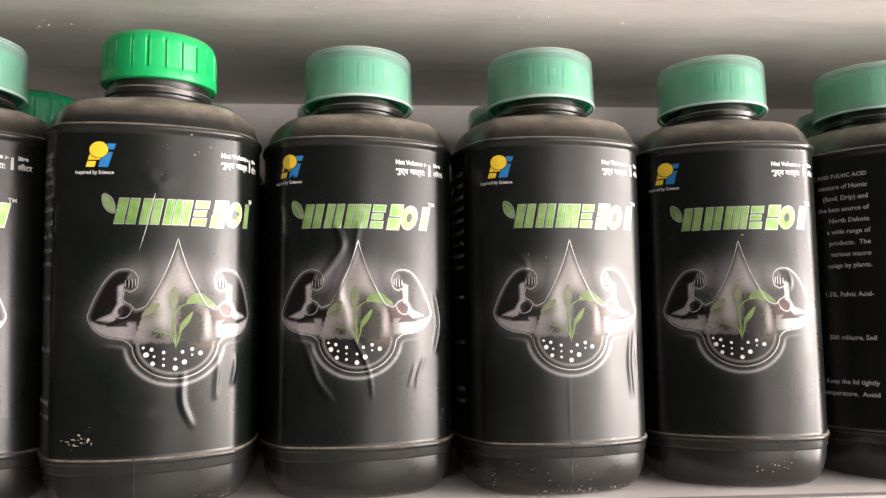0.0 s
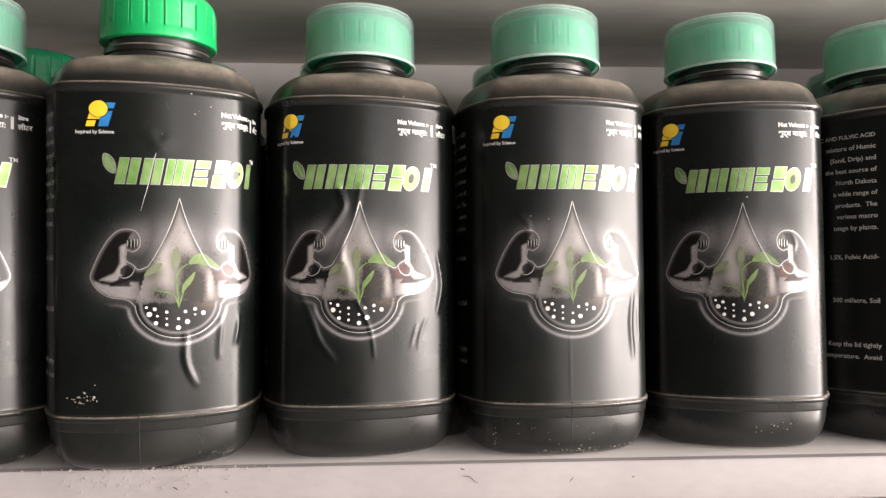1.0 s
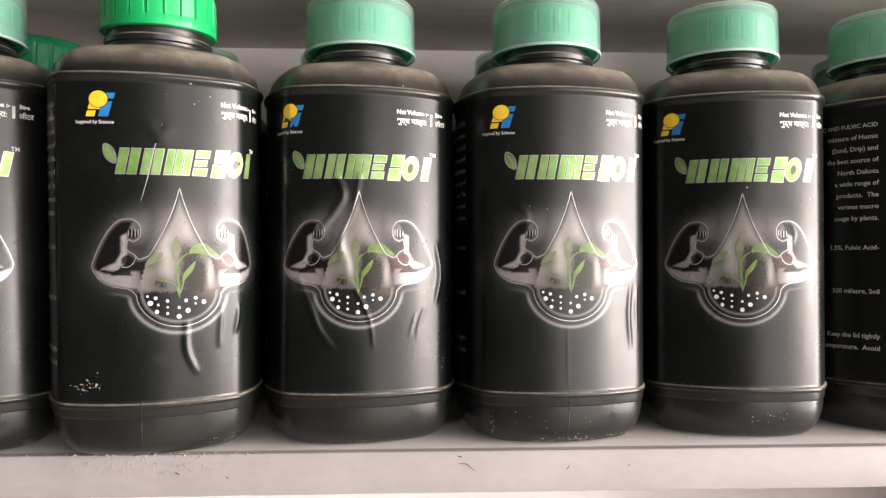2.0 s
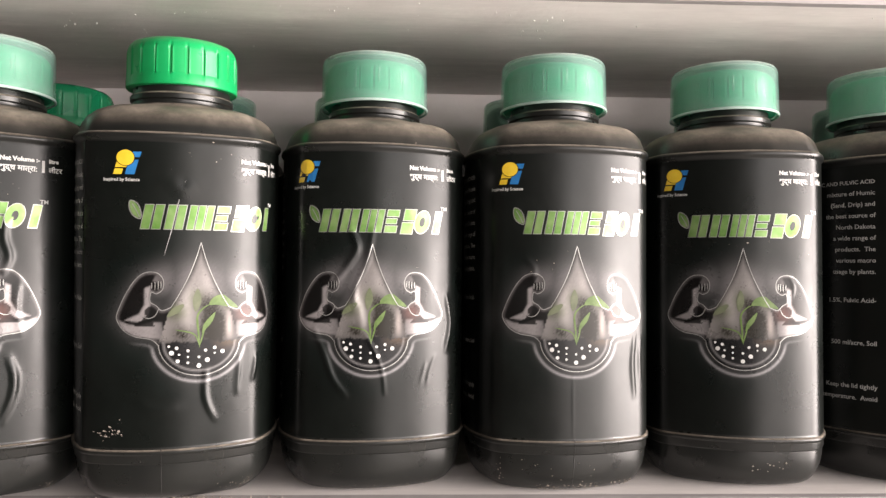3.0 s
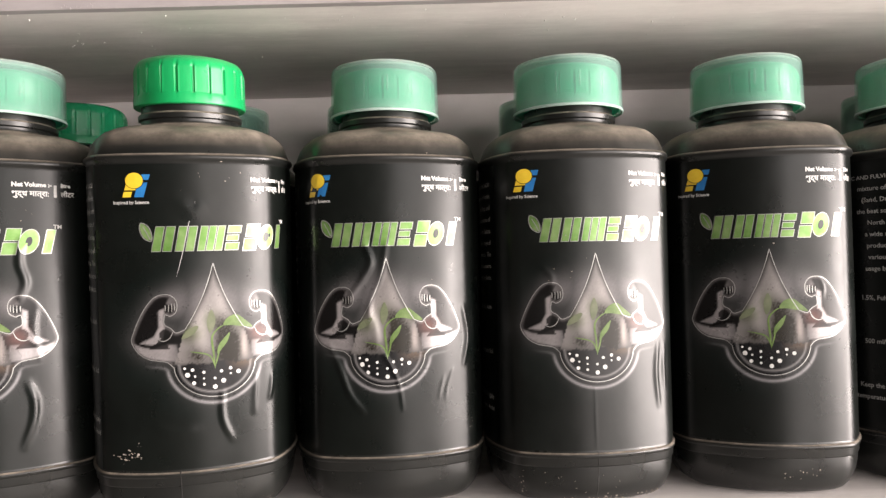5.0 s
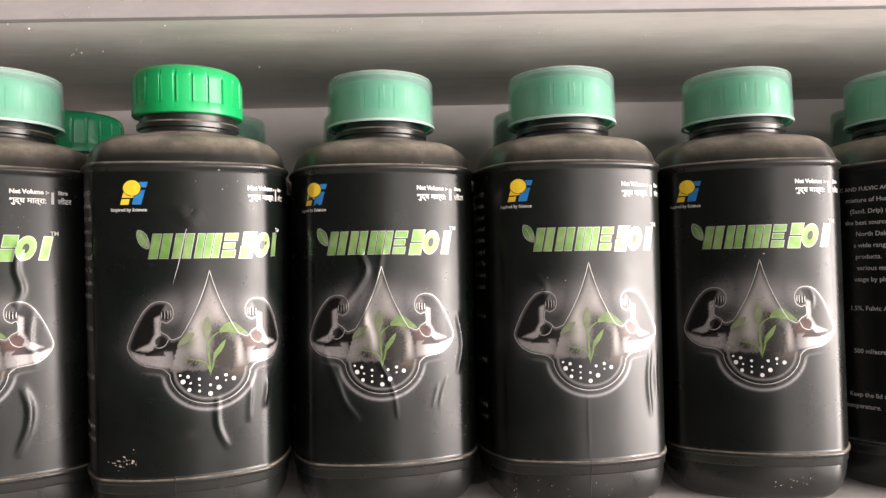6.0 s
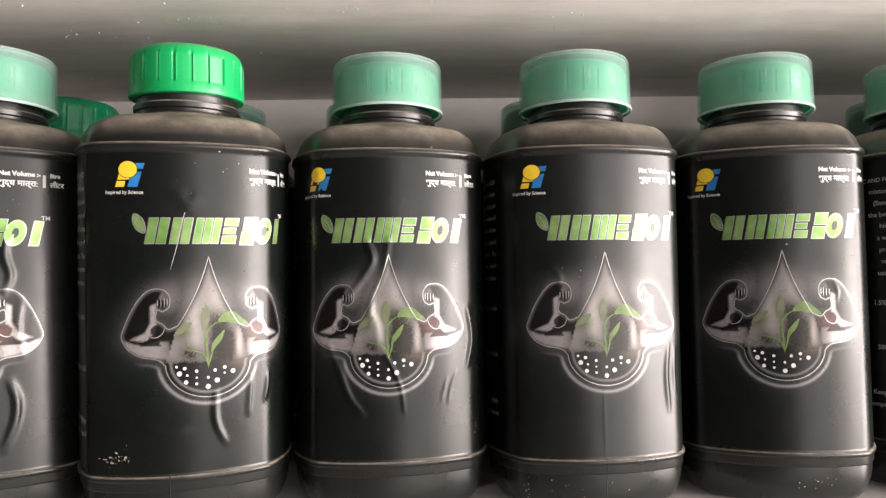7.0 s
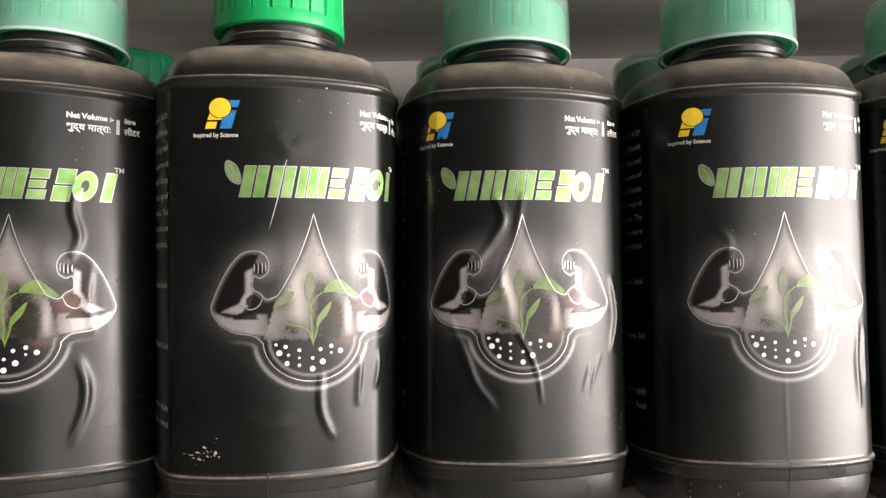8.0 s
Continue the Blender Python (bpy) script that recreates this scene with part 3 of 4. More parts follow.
def prints(tag, shift, strokes=()):
    """Film and print for bottles of one kind; shift moves the print round the bottle."""
    RELIEF[:] = [wrinkles(strokes)] if strokes else []
    SHIFT["mm"] = shift
    fine_s = np.arange(-52, 52.01, 0.62)
    side_s = np.linspace(52, ROUND - 52, 40)[1:]
    label_s = np.r_[fine_s, side_s]
    label_h = np.linspace(23.7, 157.2, 216)
    # Seen-from-the-front x for every column, along the film on the sides.
    label_x = np.array([np.interp(abs(s), ARC_S[: len(_front)], _front[:, 0]) * (1 if s > 0 else -1) if abs(s) < ARC_S[len(_front) - 1] else 60.0 for s in label_s])
    gx, gh = np.meshgrid(label_x, label_h)
    colours = printed(gx, gh)
    ncol, nrow = len(label_s), len(label_h)
    verts = [wrap(s, h, 0.0) for h in label_h for s in label_s]
    faces = [(r * ncol + c, r * ncol + (c + 1) % ncol, (r + 1) * ncol + (c + 1) % ncol, (r + 1) * ncol + c) for r in range(nrow - 1) for c in range(ncol)]
    me = bpy.data.meshes.new("label")
    me.from_pydata(verts, [], faces)
    layer = me.color_attributes.new("print", "FLOAT_COLOR", "POINT")
    layer.data.foreach_set("color", np.concatenate([colours.reshape(-1, 3), np.ones((ncol * nrow, 1))], 1).astype(np.float32).ravel())
    me.materials.append(M_LABEL)
    me.polygons.foreach_set("use_smooth", [True] * len(me.polygons))
    MESH[tag + "label"] = me

    bm = bmesh.new()
    ribbon(bm, OUTLINE, 0.32, INK, closed=True)
    for sgn in (-1, 1):
        ribbon(bm, [q * (sgn, 1) for q in curve_points([(17.0, 85.0), (18.6, 81.6), (21.4, 80.3), (24.2, 81.6)])], 0.4, INK, True)
    for sgn in (-1, 1):
        for x, h, tall in ((20.1, 93.4, 2.6), (18.8, 92.9, 3.4), (17.5, 93.0, 3.6), (16.4, 93.6, 3.0)):
            ribbon(bm, [np.array((sgn * x, h)), np.array((sgn * (x - 0.1), h + tall / 2)), np.array((sgn * x, h + tall))], 0.42, INK, True)
    keep(tag + "white_line_drawing", bm, I_SILVER, False)

    bm = bmesh.new()
    for x, h, r in ((-12.9, 68.0, 0.55), (-9.7, 67.2, 0.75), (-11.8, 65.1, 1.05), (-8.7, 64.3, 0.5), (-5.0, 65.9, 0.65), (-9.2, 61.4, 0.85), (-5.0, 63.2, 0.45), (-5.0, 60.6, 0.6),
                    (-0.4, 59.2, 1.0), (-0.4, 63.0, 0.6), (2.4, 65.9, 0.7), (3.2, 61.6, 1.05), (6.3, 66.9, 0.75), (6.3, 64.5, 0.45), (9.7, 65.1, 0.95)):
        disc(bm, x, h, r, r, INK, 12)
    keep(tag + "white_dots", bm, I_WHITE, False)

    bm = bmesh.new()
    ribbon(bm, curve_points([(-0.2, 67.2), (-0.7, 74.0), (-1.2, 81.0), (1.2, 84.6), (4.6, 86.6)]), 0.9, INK, True)
    ribbon(bm, curve_points([(-0.2, 67.8), (-2.6, 73.2), (-10.6, 75.4)]), 0.6, INK, True)
    ribbon(bm, curve_points([(-0.2, 68.0), (1.2, 73.0), (2.0, 76.4)]), 0.7, INK, True)
    patch(bm, curve_points([(0.9, 73.6), (1.4, 77.2), (3.6, 80.2), (6.4, 82.8), (5.2, 78.8), (3.0, 76.0)], 1.0, True), INK)
    patch(bm, curve_points([(3.6, 86.2), (5.6, 89.4), (9.4, 90.6), (12.6, 88.4), (16.4, 84.6), (11.4, 85.2), (7.0, 86.0)], 1.0, True), INK)
    keep(tag + "green_seedling", bm, I_LEAF, False)
    bm = bmesh.new()
    patch(bm, curve_points([(-13.8, 81.0), (-11.6, 84.6), (-7.6, 86.6), (-6.8, 85.6), (-9.4, 82.6)], 1.0, True), INK)
    patch(bm, curve_points([(-2.0, 83.0), (-3.2, 88.0), (-1.2, 93.4), (0.4, 88.0)], 1.0, True), INK)
    keep(tag + "faded_leaves", bm, I_LEAF_DIM, False)

    # Word mark: plain slanted bars, pale rims below them, and one ring.
    for i, (x, w, h0, h1) in enumerate(MARK_BARS):
        mark_piece(tag, i, lambda bm, grow, off: bar(bm, x, w, h0, h1, off, grow))
    mark_piece(tag, len(MARK_BARS), lambda bm, grow, off: disc(bm, 23.6, 124.7, 3.75 + grow, 5.5 + grow, off, 28, 0.18))
    bm = bmesh.new()
    disc(bm, 23.6, 124.7, 1.3, 2.2, 0.2, 20, 0.18)
    keep(tag + "ring_eye", bm, I_BLACK, False)
    bm = bmesh.new()
    patch(bm, curve_points([(-28.9, 131.5), (-26.3, 130.0), (-24.8, 126.7), (-25.1, 124.1), (-27.7, 125.5), (-29.0, 128.4)], 1.0, True), 0.14)
    keep(tag + "leaf_mark", bm, I_LIME, False)
    bm = bmesh.new()
    ribbon(bm, curve_points([(-28.9, 131.7), (-26.0, 130.2), (-24.6, 126.7), (-24.9, 123.8), (-27.8, 125.2), (-29.3, 128.4)], 0.8, True), 0.45, 0.18, closed=True)
    ribbon(bm, curve_points([(-28.1, 130.2), (-26.4, 127.1), (-25.1, 124.3)]), 0.4, 0.18)
    keep(tag + "pale_leaf_rim", bm, I_SILVER, False)
    bm = bmesh.new()
    words(bm, "TM", 2.6, s_of(32.8), 130.6, 0.14, bold=0.05)
    keep(tag + "trademark_sign", bm, I_WHITE, False)

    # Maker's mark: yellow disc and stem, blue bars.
    bm = bmesh.new()
    disc(bm, -31.0, 150.1, 3.5, 3.4, 0.18, 24)
    patch(bm, [(-35.7, 142.9), (-32.5, 142.9), (-31.9, 145.3), (-35.1, 145.3)], 0.14)
    patch(bm, [(-35.0, 145.9), (-30.6, 145.9), (-29.6, 148.8), (-34.2, 148.8)], 0.14)
    keep(tag + "yellow_mark", bm, I_YELLOW, False)
    bm = bmesh.new()
    disc(bm, -31.0, 150.1, 3.75, 3.65, 0.16, 24)
    keep(tag + "dark_mark_ring", bm, I_BLACK, False)
    bm = bmesh.new()
    patch(bm, [(-31.2, 142.9), (-27.4, 142.9), (-25.7, 149.2), (-29.6, 149.2)], 0.10)
    patch(bm, [(-28.6, 150.3), (-25.3, 150.3), (-24.6, 152.7), (-28.0, 152.7)], 0.10)
    keep(tag + "blue_mark", bm, I_BLUE, False)

    bm = bmesh.new()
    words(bm, "Inspired by Science", 2.05, s_of(-38.5), 140.0, 0.12, bold=0.045)
    keep(tag + "slogan", bm, I_WHITE, False)
    bm = bmesh.new()
    words(bm, "Net Volume :-", 2.75, s_of(17.2), 149.6, 0.12, bold=0.13)
    words(bm, "\u0936\u0941\u0926\u094d\u0927 \u092e\u093e\u0924\u094d\u0930\u093e:", 3.4, s_of(17.2), 145.3, 0.12, bold=0.08)
    words(bm, "1", 7.4, s_of(32.0), 145.2, 0.12, bold=0.24)
    words(bm, "litre", 2.5, s_of(35.6), 149.6, 0.12, bold=0.13)
    words(bm, "\u0932\u0940\u091f\u0930", 3.1, s_of(35.6), 145.3, 0.12, bold=0.08)
    keep(tag + "volume_text", bm, I_WHITE, False)

    bm = bmesh.new()
    PANEL = {"": -63.0, "b_": -53.0}.get(tag, -56.5)
    for text, h in (("HUMIC AND FULVIC ACID", 147.6), ("mixture of Humic", 141.9), ("(Sand, Drip) and", 136.2), ("the best source of", 130.5), ("North Dakota", 124.8), ("a wide range of", 119.1),
                    ("products.  The", 113.4), ("various macro", 107.7), ("usage by plants.", 102.0), ("1.5%, Fulvic Acid-", 87.5), ("500 ml/acre, Soil", 66.0), ("Keep the lid tightly", 44.2), ("temperature.  Avoid", 38.4)):
        words(bm, text, 3.2 if h < 147 else 2.8, PANEL, h, 0.12, "RIGHT", 0.04)
    keep(tag + "side_lettering", bm, I_WHITE, False)
    SHIFT["mm"] = 0.0


A_SHIFT, B_SHIFT, C_SHIFT = -9.0, 11.8, -4.4   # these bottles are turned away from their prints
prints("", 0.0, (([(22, 100), (24, 95), (23, 90)], 1.6, 0.2),))
prints("a_", A_SHIFT, (([(20.5, 126), (20, 115), (22, 106), (19, 97)], 3.0, 0.8), ([(22.5, 62), (25, 53), (24.5, 44), (21, 33)], 3.4, 0.9), ([(26, 96), (25, 84), (27, 72)], 3.0, 0.4)))
prints("b_", B_SHIFT, (
    ([(2.8, 57), (2.4, 48), (3.4, 42), (6.4, 35)], 2.6, 0.8), ([(17.6, 62), (16.8, 54), (16.2, 46)], 2.2, 0.6), ([(25.2, 63), (24.6, 57), (23.4, 51)], 2.0, 0.75),
    ([(-26, 44), (-18, 40), (-8, 41)], 5.0, 0.35), ([(-14, 141), (-8, 136), (-2, 139)], 7.0, 0.4)))
prints("c_", C_SHIFT, (
    ([(-10.2, 121.0), (-7.1, 111.9), (-11.0, 104.0), (-17.3, 95.4)], 3.2, 1.0), ([(0.4, 121.5), (-1.2, 112.0), (-3.1, 104.0), (-7.6, 93.8), (-8.4, 82.0)], 2.4, 0.5),
    ([(-3.3, 72.0), (2.6, 61.3), (5.4, 53.0), (6.6, 43.8)], 1.6, 0.45), ([(-26.5, 74.0), (-21.5, 62.0), (-17.6, 51.4), (-11.8, 43.5)], 3.0, 0.9),
    ([(36, 90), (37.6, 76), (35.8, 63)], 2.6, 0.8), ([(30.6, 61), (27.6, 53), (26.6, 47)], 1.3, 0.26), ([(26, 58), (23.2, 48)], 1.2, 0.24), ([(-9, 92), (-5.5, 80), (-5, 72)], 4.0, 0.5)))
prints("d_", 0.0, (([(-1.8, 54), (-1.7, 40), (-1.6, 24)], 0.9, 0.14), ([(30.5, 72), (29.0, 58), (30.2, 42)], 2.4, 0.7), ([(34, 70), (33.4, 60), (34, 50)], 2.0, 0.5), ([(-24, 108), (-20, 103), (-21, 97)], 3.0, 0.35)))
RELIEF[:] = []

# Bare screw cap with narrow grooves, the same cap under a cup, and the cup.


def grooved_cap(key, r, z0, z1, mat, count=22, cut=0.75):
    bm = bmesh.new()
    k, loops = 264, []
    for scale, z, depth in ((0.90, z0, 0), (0.985, z0, 0), (1.0, z0 + 0.4, 0), (1.0, z0 + 4.2, 0), (0.992, z0 + 4.8, 0.4), (0.99, z0 + 5.2, 1), (0.985, z1 - 6.4, 1), (0.98, z1 - 5.2, 0.6), (0.968, z1 - 4.0, 0.1), (0.94, z1 - 2.3, 0), (0.89, z1 - 0.9, 0), (0.82, z1 - 0.15, 0), (0.76, z1, 0), (0.4, z1 - 0.1, 0)):
        ring = []
        for i in range(k):
            ph = (i / k * count) % 1
            g = depth * cut if ph < 0.12 else (-depth * 0.15 if ph < 0.25 else 0)
            q = (r * scale - g) * MM
            ring.append((q * math.cos(2 * math.pi * i / k), q * math.sin(2 * math.pi * i / k), z * MM))
        loops.append(ring)
    rings(bm, loops, cap_start=True, cap_end=True)
    keep(key, bm, mat)


grooved_cap("bare_cap", 25.8, 186.2, 208.8, M_GREEN)
grooved_cap("inner_cap", 26.2, 186.4, 207.4, M_INNER, cut=0.35)
# Same cap in the darkened green, for bottles standing in shade.
grooved_cap("shaded_cap", 26.2, 186.4, 207.4, M_SHADED_GREEN, cut=0.35)
grooved_cap("deep_cap", 27.6, 185.6, 210.6, M_DEEP, cut=0.5)
bm = bmesh.new()
lathe(bm, [(r * MM, z * MM) for r, z in ((27.0, 185.4), (27.8, 185.2), (28.0, 185.6), (28.0, 186.6), (27.75, 187.1), (27.6, 197), (27.3, 208.2), (27.0, 209.5), (26.3, 210.4), (25.2, 210.8), (10, 210.9), (0.3, 210.9))], 96)
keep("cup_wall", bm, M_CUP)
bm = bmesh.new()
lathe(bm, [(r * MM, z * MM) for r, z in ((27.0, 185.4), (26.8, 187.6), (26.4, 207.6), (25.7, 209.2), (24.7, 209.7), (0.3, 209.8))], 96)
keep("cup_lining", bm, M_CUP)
bm = bmesh.new()
lathe(bm, [(r * MM, z * MM) for r, z in ((27.1, 185.5), (27.6, 185.1), (28.05, 185.3), (28.12, 186.0), (27.9, 186.5))], 96)
keep("cup_rim", bm, M_RIM)
bm = bmesh.new()
for i in range(3):
    t, z, w, h = -math.pi / 2 - 0.45 + 0.42 * i, 197 + 1.5 * (i % 2), 0.02, 5.0 - i
    grid = [[bm.verts.new(((27.40 + o) * MM * math.cos(t + a), (27.40 + o) * MM * math.sin(t + a), (z + dz) * MM)) for a, o in ((-w, 0), (0, 0.22), (w, 0))] for dz in (-h, 0, h)]
    for p, q in zip(grid, grid[1:]):
        for k in (0, 1):
            bm.faces.new((p[k], p[k + 1], q[k + 1], q[k]))
keep("cup_marks", bm, M_CUP)


def bottle(x, y, yaw, label, cap="cup", inner="inner_cap", group="bottles on the shelf", lean=0.0, lift=0.0, tilt=0.0, seam=None, tag="", hazy=False):
    ob = tagged(new("bottle"), label, "bottle", group)
    ob.matrix_world = pose(x, y, BASE + 0.0025 + lift, lean, tilt, yaw)
    under("body", "body", ob)
    if seam is not None:
        under("seam", "seam", ob).location = (seam * MM, seam * seam / (2 * FACE) * MM, 0)
    if cap == "cup":
        under("cap", inner, ob, "green ribbed screw cap")
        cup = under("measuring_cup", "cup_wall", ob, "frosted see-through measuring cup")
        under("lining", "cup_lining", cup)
        under("rim", "cup_rim", cup)
        tagged(under("graduation", "cup_marks", cup), kind="stuff")
    elif cap == "bare":
        under("cap", "bare_cap", ob, "bright green ribbed screw cap")
    else:
        under("cap", cap, ob, "dark green screw cap")
    film = under("label", tag + "label", ob, "black glossy printed wrap label")
    if hazy:
        film.material_slots[0].link = "OBJECT"
        film.material_slots[0].material = M_HAZY
    for name in ("white_line_drawing", "white_dots", "green_seedling", "faded_leaves", "leaf_mark", "pale_leaf_rim", "trademark_sign", "yellow_mark", "dark_mark_ring", "blue_mark", "slogan", "volume_text", "side_lettering"):
        under(name, tag + name, film)
    under("ring_eye", tag + "ring_eye", film)
    for i in range(len(MARK_BARS) + 1):
        under("mark_rim", f"{tag}rim_{i}", film)
        under("mark_block", f"{tag}block_{i}", film)
    return ob, film


def marks(film, name, mat, strokes, label=""):
    """Creases, scratches and flakes on one bottle's label: strokes of (points, width, ridge)."""
    SHIFT["mm"] = {a_bottle: A_SHIFT, b_bottle: B_SHIFT, c_bottle: C_SHIFT}.get(film.parent, 0.0)
    for pts, width, ridge in strokes:
        bm = bmesh.new()
        ribbon(bm, curve_points(pts, 1.2), width, 0.12, True, False, ridge)
        bmesh.ops.recalc_face_normals(bm, faces=bm.faces[:])
        ob = new(name, as_mesh(name, bm, mat))
        ob.parent = film
        tagged(ob, label)
    SHIFT["mm"] = 0.0


# ---- front row ----
PLAIN = "black plastic bottle with dusty shoulder, frosted cup over its green cap"
a_bottle, a_film = bottle(-0.2293, 0.3392, 26, PLAIN, tag="a_")
b_bottle, b_film = bottle(-0.1364, 0.3482, 16, "black plastic bottle with bare bright green ribbed cap, scratched label", "bare", lean=3.0, lift=0.0016, seam=-2.5, tag="b_", tilt=-0.3)
c_bottle, c_film = bottle(-0.0432, 0.3673, 12, "black plastic bottle with wrinkled label, frosted cup over green cap", tag="c_")
d_bottle, d_film = bottle(0.0514, 0.3704, 8, "black plastic bottle with a shiny label, frosted cup over green cap", seam=0.5, hazy=True, tag="d_")
e_bottle, e_film = bottle(0.1457, 0.3817, -8.5, PLAIN)
f_bottle, f_film = bottle(0.2370, 0.3907, 43, "black plastic bottle turned sideways, small print showing, frosted cup")

# ---- back row ----
BACK = "black plastic bottle in back row, frosted cup over cap coloured as shaded"
bottle(-0.2413, 0.4285, 15, "black plastic bottle in back row with ribbed dark green cap", "deep_cap", group="bottles in the back row")
for x, yaw in ((-0.1575, -10), (-0.064, 30), (0.0457, 12), (0.1735, 25), (0.2685, 5)):
    bottle(x, 0.4585 + 0.05 * x, yaw, BACK, "cup", "shaded_cap", "bottles in the back row")

marks(b_film, "scratch", I_GREY, (([(-6.6, 141), (-9.6, 131), (-12.0, 120), (-15.2, 108)], 0.32, 0.0),), "pale scratch line")

def flakes(film, seed, n, x, h, sx, sh, size=1.0, name="dust_fleck"):
    rng = random.Random(seed)
    SHIFT["mm"] = {a_bottle: A_SHIFT, b_bottle: B_SHIFT, c_bottle: C_SHIFT}.get(film.parent, 0.0)
    bm = bmesh.new()
    for _ in range(n):
        px, ph, r = x + rng.gauss(0, sx), h + rng.gauss(0, sh), size * (0.08 + 0.36 * rng.random() ** 3)
        disc(bm, px, ph, r * rng.uniform(0.6, 1.6), r, 0.2, 6, rng.uniform(-0.6, 0.6))
    SHIFT["mm"] = 0.0
    ob = new(name, as_mesh(name, bm, M_DUST, False))
    ob.parent = film
    return tagged(ob, "small pale dust flecks", kind="stuff")


flakes(b_film, 1, 16, -37, 29.5, 1.6, 1.2)
flakes(b_film, 6, 12, -32, 32.5, 1.0, 2.0)
flakes(b_film, 7, 8, 0, 150, 20, 6)
flakes(b_film, 9, 7, -35, 30.5, 2.4, 1.6, 2.2)
flakes(c_film, 8, 4, 38.5, 32, 0.5, 1.2, 1.6)
flakes(c_film, 2, 14, 6, 120, 16, 22)
flakes(d_film, 3, 9, -20, 106, 8, 14)
flakes(e_film, 4, 14, 8, 116, 14, 6)
flakes(a_film, 5, 5, 20, 140, 12, 10)

# ---- upper shelf: upstand strip and packet ----
TOP = CEIL + 0.0185


def strip(name, u0, u1, cut):
    """Painted upstand along the front of the upper shelf; its free end is cut on a slant."""
    bm = bmesh.new()
    n = 420
    rows = []
    for i in range(n + 1):
        u = u0 + (u1 - u0) * i / n
        gap = 0.0005 + 0.0006 * max(0, noise.noise((u * 22, 1.7, 0)))
        if u > -0.06:   # here paint has closed most of the joint
            gap = 0.00003 + 0.0016 * max(0, noise.noise((u * 55, 4.1, 0)) - 0.05)
        end = cut * (i == n)
        rows.append([bm.verts.new(p) for p in ((u, 0.012, TOP + gap), (u, 0.0012, TOP + gap), (u, 0.0006, TOP + gap + 0.0012), (u - end * 0.5, 0.0006, TOP + 0.014), (u - end, 0.0006, TOP + 0.027), (u - end, 0.0015, TOP + 0.028), (u - end, 0.012, TOP + 0.028))])
    for a, b in zip(rows, rows[1:]):
        for k in range(7):
            bm.faces.new((a[k], b[k], b[(k + 1) % 7], a[(k + 1) % 7]))
    bm.faces.new(rows[0])
    bm.faces.new(rows[-1][::-1])
    bmesh.ops.recalc_face_normals(bm, faces=bm.faces[:])
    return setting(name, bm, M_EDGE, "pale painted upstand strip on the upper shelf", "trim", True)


strip("trim_1", -1.3, 0.095, 0.022)
strip("trim_2", 0.131, 1.3, 0.0)


def pillow(name, mat, w, h, thick, m, label, category):
    """A soft filled packet with flat sealed rims."""
    bm = bmesh.new()
    k = 18
    for side in (-1, 1):
        grid = []
        for j in range(k + 1):
            row = []
            for i in range(k + 1):
                a, b = i / k * 2 - 1, j / k * 2 - 1
                fat = max(0.0, (1 - abs(a) ** 2.6) * (1 - abs(b) ** 2.6)) ** 0.6
                z = side * (thick / 2 * fat + 0.0003) + 0.0006 * noise.noise((a * 3, b * 3, 5)) * (1 - fat)
                row.append(bm.verts.new((a * w / 2, b * h / 2, z)))
            grid.append(row)
        for p, q in zip(grid, grid[1:]):
            for i in range(k):
                bm.faces.new((p[i], p[i + 1], q[i + 1], q[i]))
    bmesh.ops.recalc_face_normals(bm, faces=bm.faces[:])
    ob = new(name, as_mesh(name, bm, mat))
    ob.matrix_world = SHELF @ m
    return tagged(ob, label, category)


pillow("packet", M_POUCH, 0.027, 0.046, 0.006, pose(0.1215, -0.0045, TOP + 0.0155, 84, 0, 0) @ pose(0, 0, 0, 0, 0, -31), "white film packet hanging over the upper shelf's edge", "packet")
pillow("packet", M_OLIVE, 0.050, 0.080, 0.012, pose(0.110, 0.045, TOP + 0.036, 75, 12, 0), "olive printed packet standing on the upper shelf", "packet")

# ---- dust and paint lumps on the shelf edges ----


def crumbs(name, seed, n, spot, size, mat, label, parent):
    rng = random.Random(seed)
    vs, fs = [], []
    for _ in range(n):
        c, r = Vector(spot(rng)), rng.uniform(*size)
        base = len(vs)
        for d in ((1, 0, 0), (-1, 0, 0), (0, 1, 0), (0, -1, 0), (0, 0, 1), (0, 0, -1)):
            vs.append(c + Vector(d) * r * rng.uniform(0.5, 1.3))
        fs += [tuple(base + i for i in f) for f in ((0, 2, 4), (2, 1, 4), (1, 3, 4), (3, 0, 4), (2, 0, 5), (1, 2, 5), (3, 1, 5), (0, 3, 5))]
    me = bpy.data.meshes.new(name)
    me.from_pydata(vs, [], fs)
    me.materials.append(mat)
    ob = new(name, me)
    ob.parent = parent
    return tagged(ob, label, kind="stuff")


crumbs("dust", 11, 420, lambda r: (r.gauss(-0.125, 0.022), r.uniform(-0.0004, 0.003), BASE + 0.0003 - (r.random() ** 2) * 0.0025), (0.0001, 0.0005), M_DUST, "pale grit along the shelf edge", shelf_mid)
crumbs("paint_lumps", 12, 160, lambda r: (r.gauss(-0.128, 0.02), -0.0002, BASE - 0.003 - abs(r.gauss(0, 0.005))), (0.0001, 0.0004), M_EDGE, "small paint lumps", shelf_mid)
crumbs("paint_lumps", 13, 260, lambda r: (r.uniform(-0.3, 0.3), -0.0002, TOP - 0.0005 - r.random() ** 3 * 0.018), (0.0001, 0.00045), M_EDGE, "small paint lumps", shelf_top)
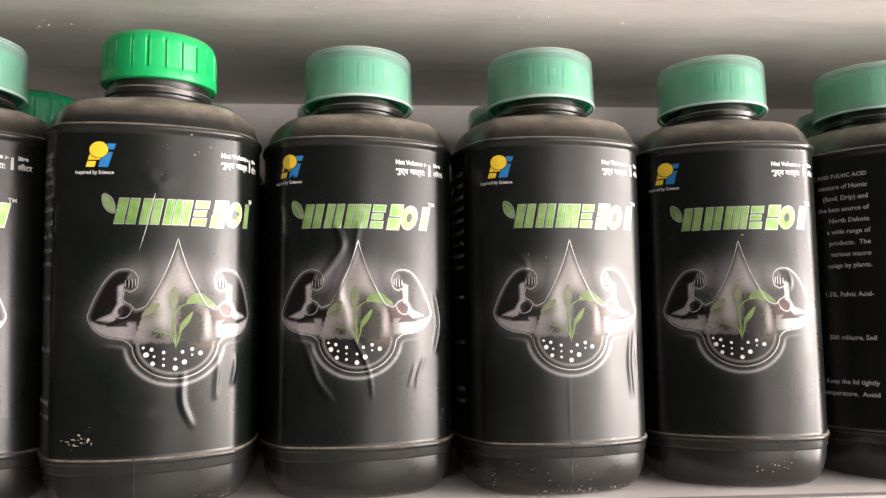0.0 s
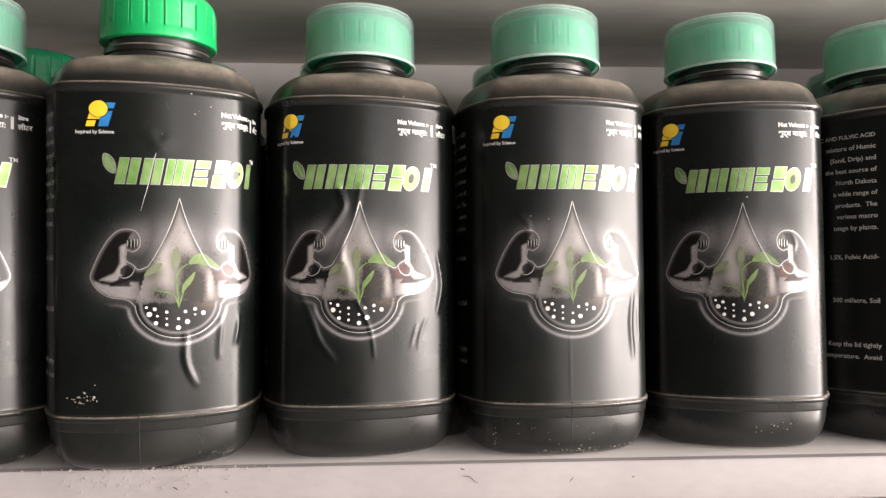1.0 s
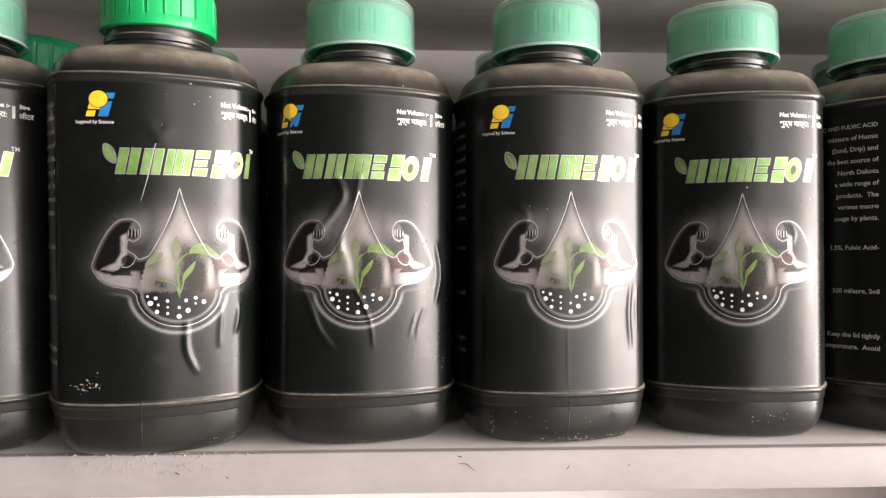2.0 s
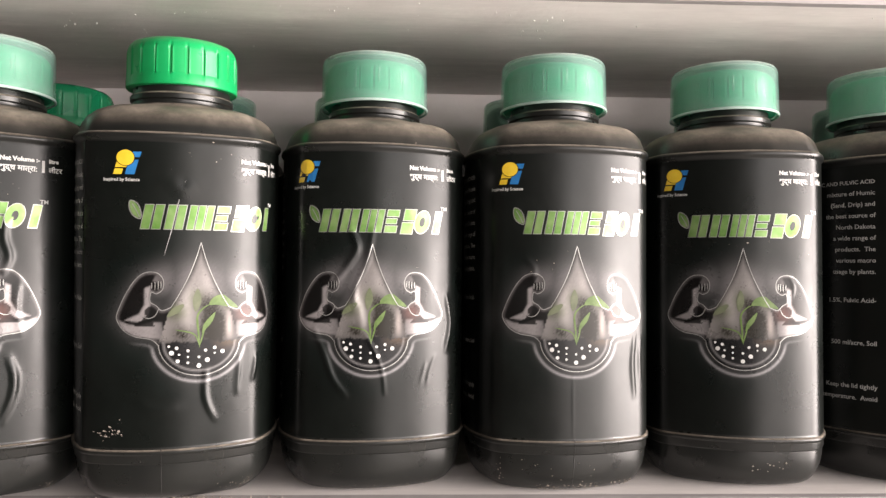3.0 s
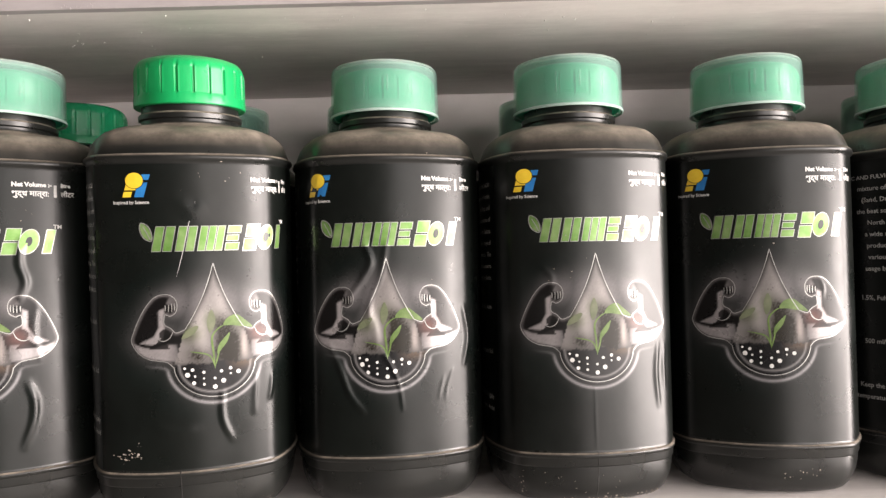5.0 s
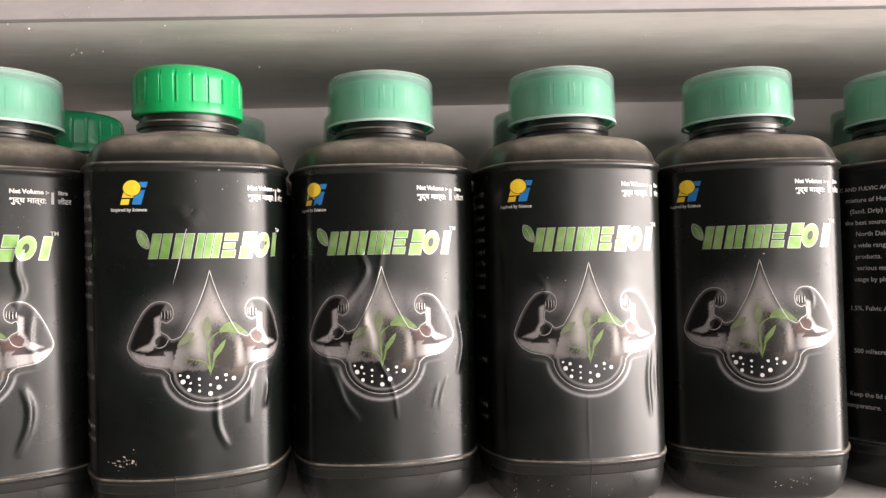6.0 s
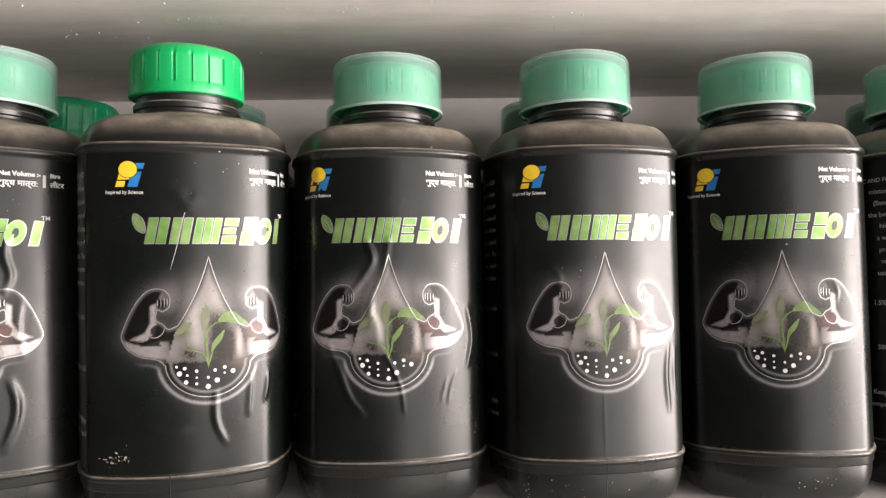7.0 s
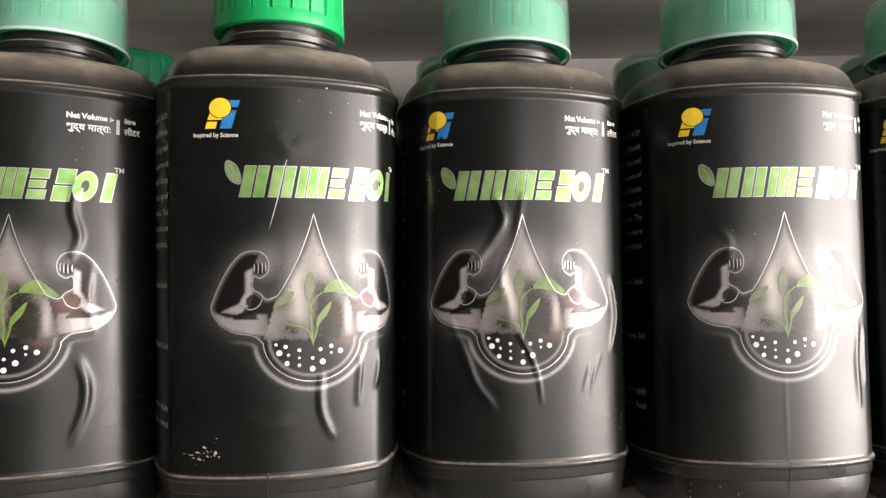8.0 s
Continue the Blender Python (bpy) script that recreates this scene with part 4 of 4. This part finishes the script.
crumbs("paint_specks", 14, 130, lambda r: (r.uniform(-0.4, 0.4), r.uniform(0.004, DEPTH), CEIL - 0.0002), (0.00015, 0.0006), M_CHIP, "white paint specks on the underside", shelf_top)
for seed, u, v in ((41, -0.118, 0.035), (42, 0.03, 0.055), (43, 0.052, 0.03), (44, -0.05, 0.02), (45, 0.10, 0.06), (46, -0.21, 0.05)):
    crumbs("paint_specks", seed, 7, lambda r, u=u, v=v: (r.gauss(u, 0.012), min(DEPTH, max(0.004, r.gauss(v, 0.005))), CEIL - 0.0002), (0.00015, 0.0005), M_CHIP, "cluster of white paint specks", shelf_top)
for seed, u, z, su, sz, k in ((21, -0.150, -0.008, 0.004, 0.003, 60), (22, -0.176, -0.0175, 0.006, 0.0006, 24), (23, -0.090, -0.002, 0.012, 0.0012, 50), (24, -0.035, -0.0015, 0.016, 0.0015, 70), (25, 0.012, -0.007, 0.002, 0.002, 10)):
    crumbs("paint_lumps", seed, k, lambda r, u=u, z=z, su=su, sz=sz: (r.gauss(u, su), -0.0001, TOP + z + r.gauss(0, sz)), (0.0001, 0.0005), M_EDGE, "lumps of dried paint", shelf_top)


def crack(pts, width, z):
    """A fine curved crack in the paint of a shelf's front edge."""
    bm = bmesh.new()
    line = curve_points(pts, 0.4)
    rows = []
    for i, q in enumerate(line):
        d = line[min(i + 1, len(line) - 1)] - line[max(i - 1, 0)]
        d = d / (np.hypot(*d) or 1)
        w = width / 2 * math.sin(math.pi * (i + 0.5) / len(line)) ** 0.5
        rows.append([bm.verts.new(((q[0] - sg * d[1] * w) * MM, -0.0011, z + (q[1] + sg * d[0] * w) * MM)) for sg in (-1, 1)])
    for a, b in zip(rows, rows[1:]):
        bm.faces.new((a[0], a[1], b[1], b[0]))
    return bm


for pts, w in (([(6, -5.2), (9.5, -5.6), (11.5, -7.4), (13.4, -8.6)], 0.35), ([(5.5, -2.0), (7.4, -2.4)], 0.5), ([(54, -8.6), (55.6, -6.6)], 0.4), ([(82, -6.8), (83, -7.0)], 0.5), ([(-118, -7.5), (-116, -8.6)], 0.5), ([(-96, -9.8), (-95, -10.4)], 0.45)):
    part("paint_crack", crack(pts, w, BASE), M_GAP, shelf_mid, "fine dark crack in the paint")


def on_foot(rng, a0, a1, h0, h1):
    """A spot on the rounded foot of a bottle."""
    h = rng.uniform(h0, h1)
    inset = float(np.interp(h, (-2.1, -1.2, 0.4, 2.6, 5.4, 8.6, 12.0, 16.0), (10.5, 8.0, 5.8, 4.0, 2.6, 1.6, 1.0, 0.75)))
    x, y = outline(inset, 720)[int(rng.uniform(a0, a1) / (2 * math.pi) * 720) % 720]
    return (x * MM, y * MM, h * MM)


crumbs("foot_dust", 31, 90, lambda r: on_foot(r, -0.3, 0.7, -2.0, 1.5), (0.00012, 0.0006), M_DUST, "pale dust on the foot", d_bottle)
crumbs("foot_dust", 32, 26, lambda r: on_foot(r, -0.9, 0.2, 3.0, 14.0), (0.0001, 0.00045), M_DUST, "pale dust on the foot", d_bottle)
crumbs("foot_dust", 33, 12, lambda r: on_foot(r, 0.05, 0.3, 6.0, 12.0), (0.0002, 0.0006), M_DUST, "pale dust on the foot", e_bottle)
crumbs("foot_dust", 34, 40, lambda r: on_foot(r, -0.3, 0.5, -2.0, 0.5), (0.0001, 0.0004), M_DUST, "pale dust on the foot", c_bottle)
crumbs("foot_dust", 35, 40, lambda r: on_foot(r, 0.3, 0.9, -2.0, 6.0), (0.0001, 0.0003), M_DUST, "pale dust on the foot", b_bottle)
crumbs("foot_dust", 36, 30, lambda r: on_foot(r, 0.4, 1.0, -1.5, 2.0), (0.0001, 0.0004), M_DUST, "pale dust on the foot", a_bottle)
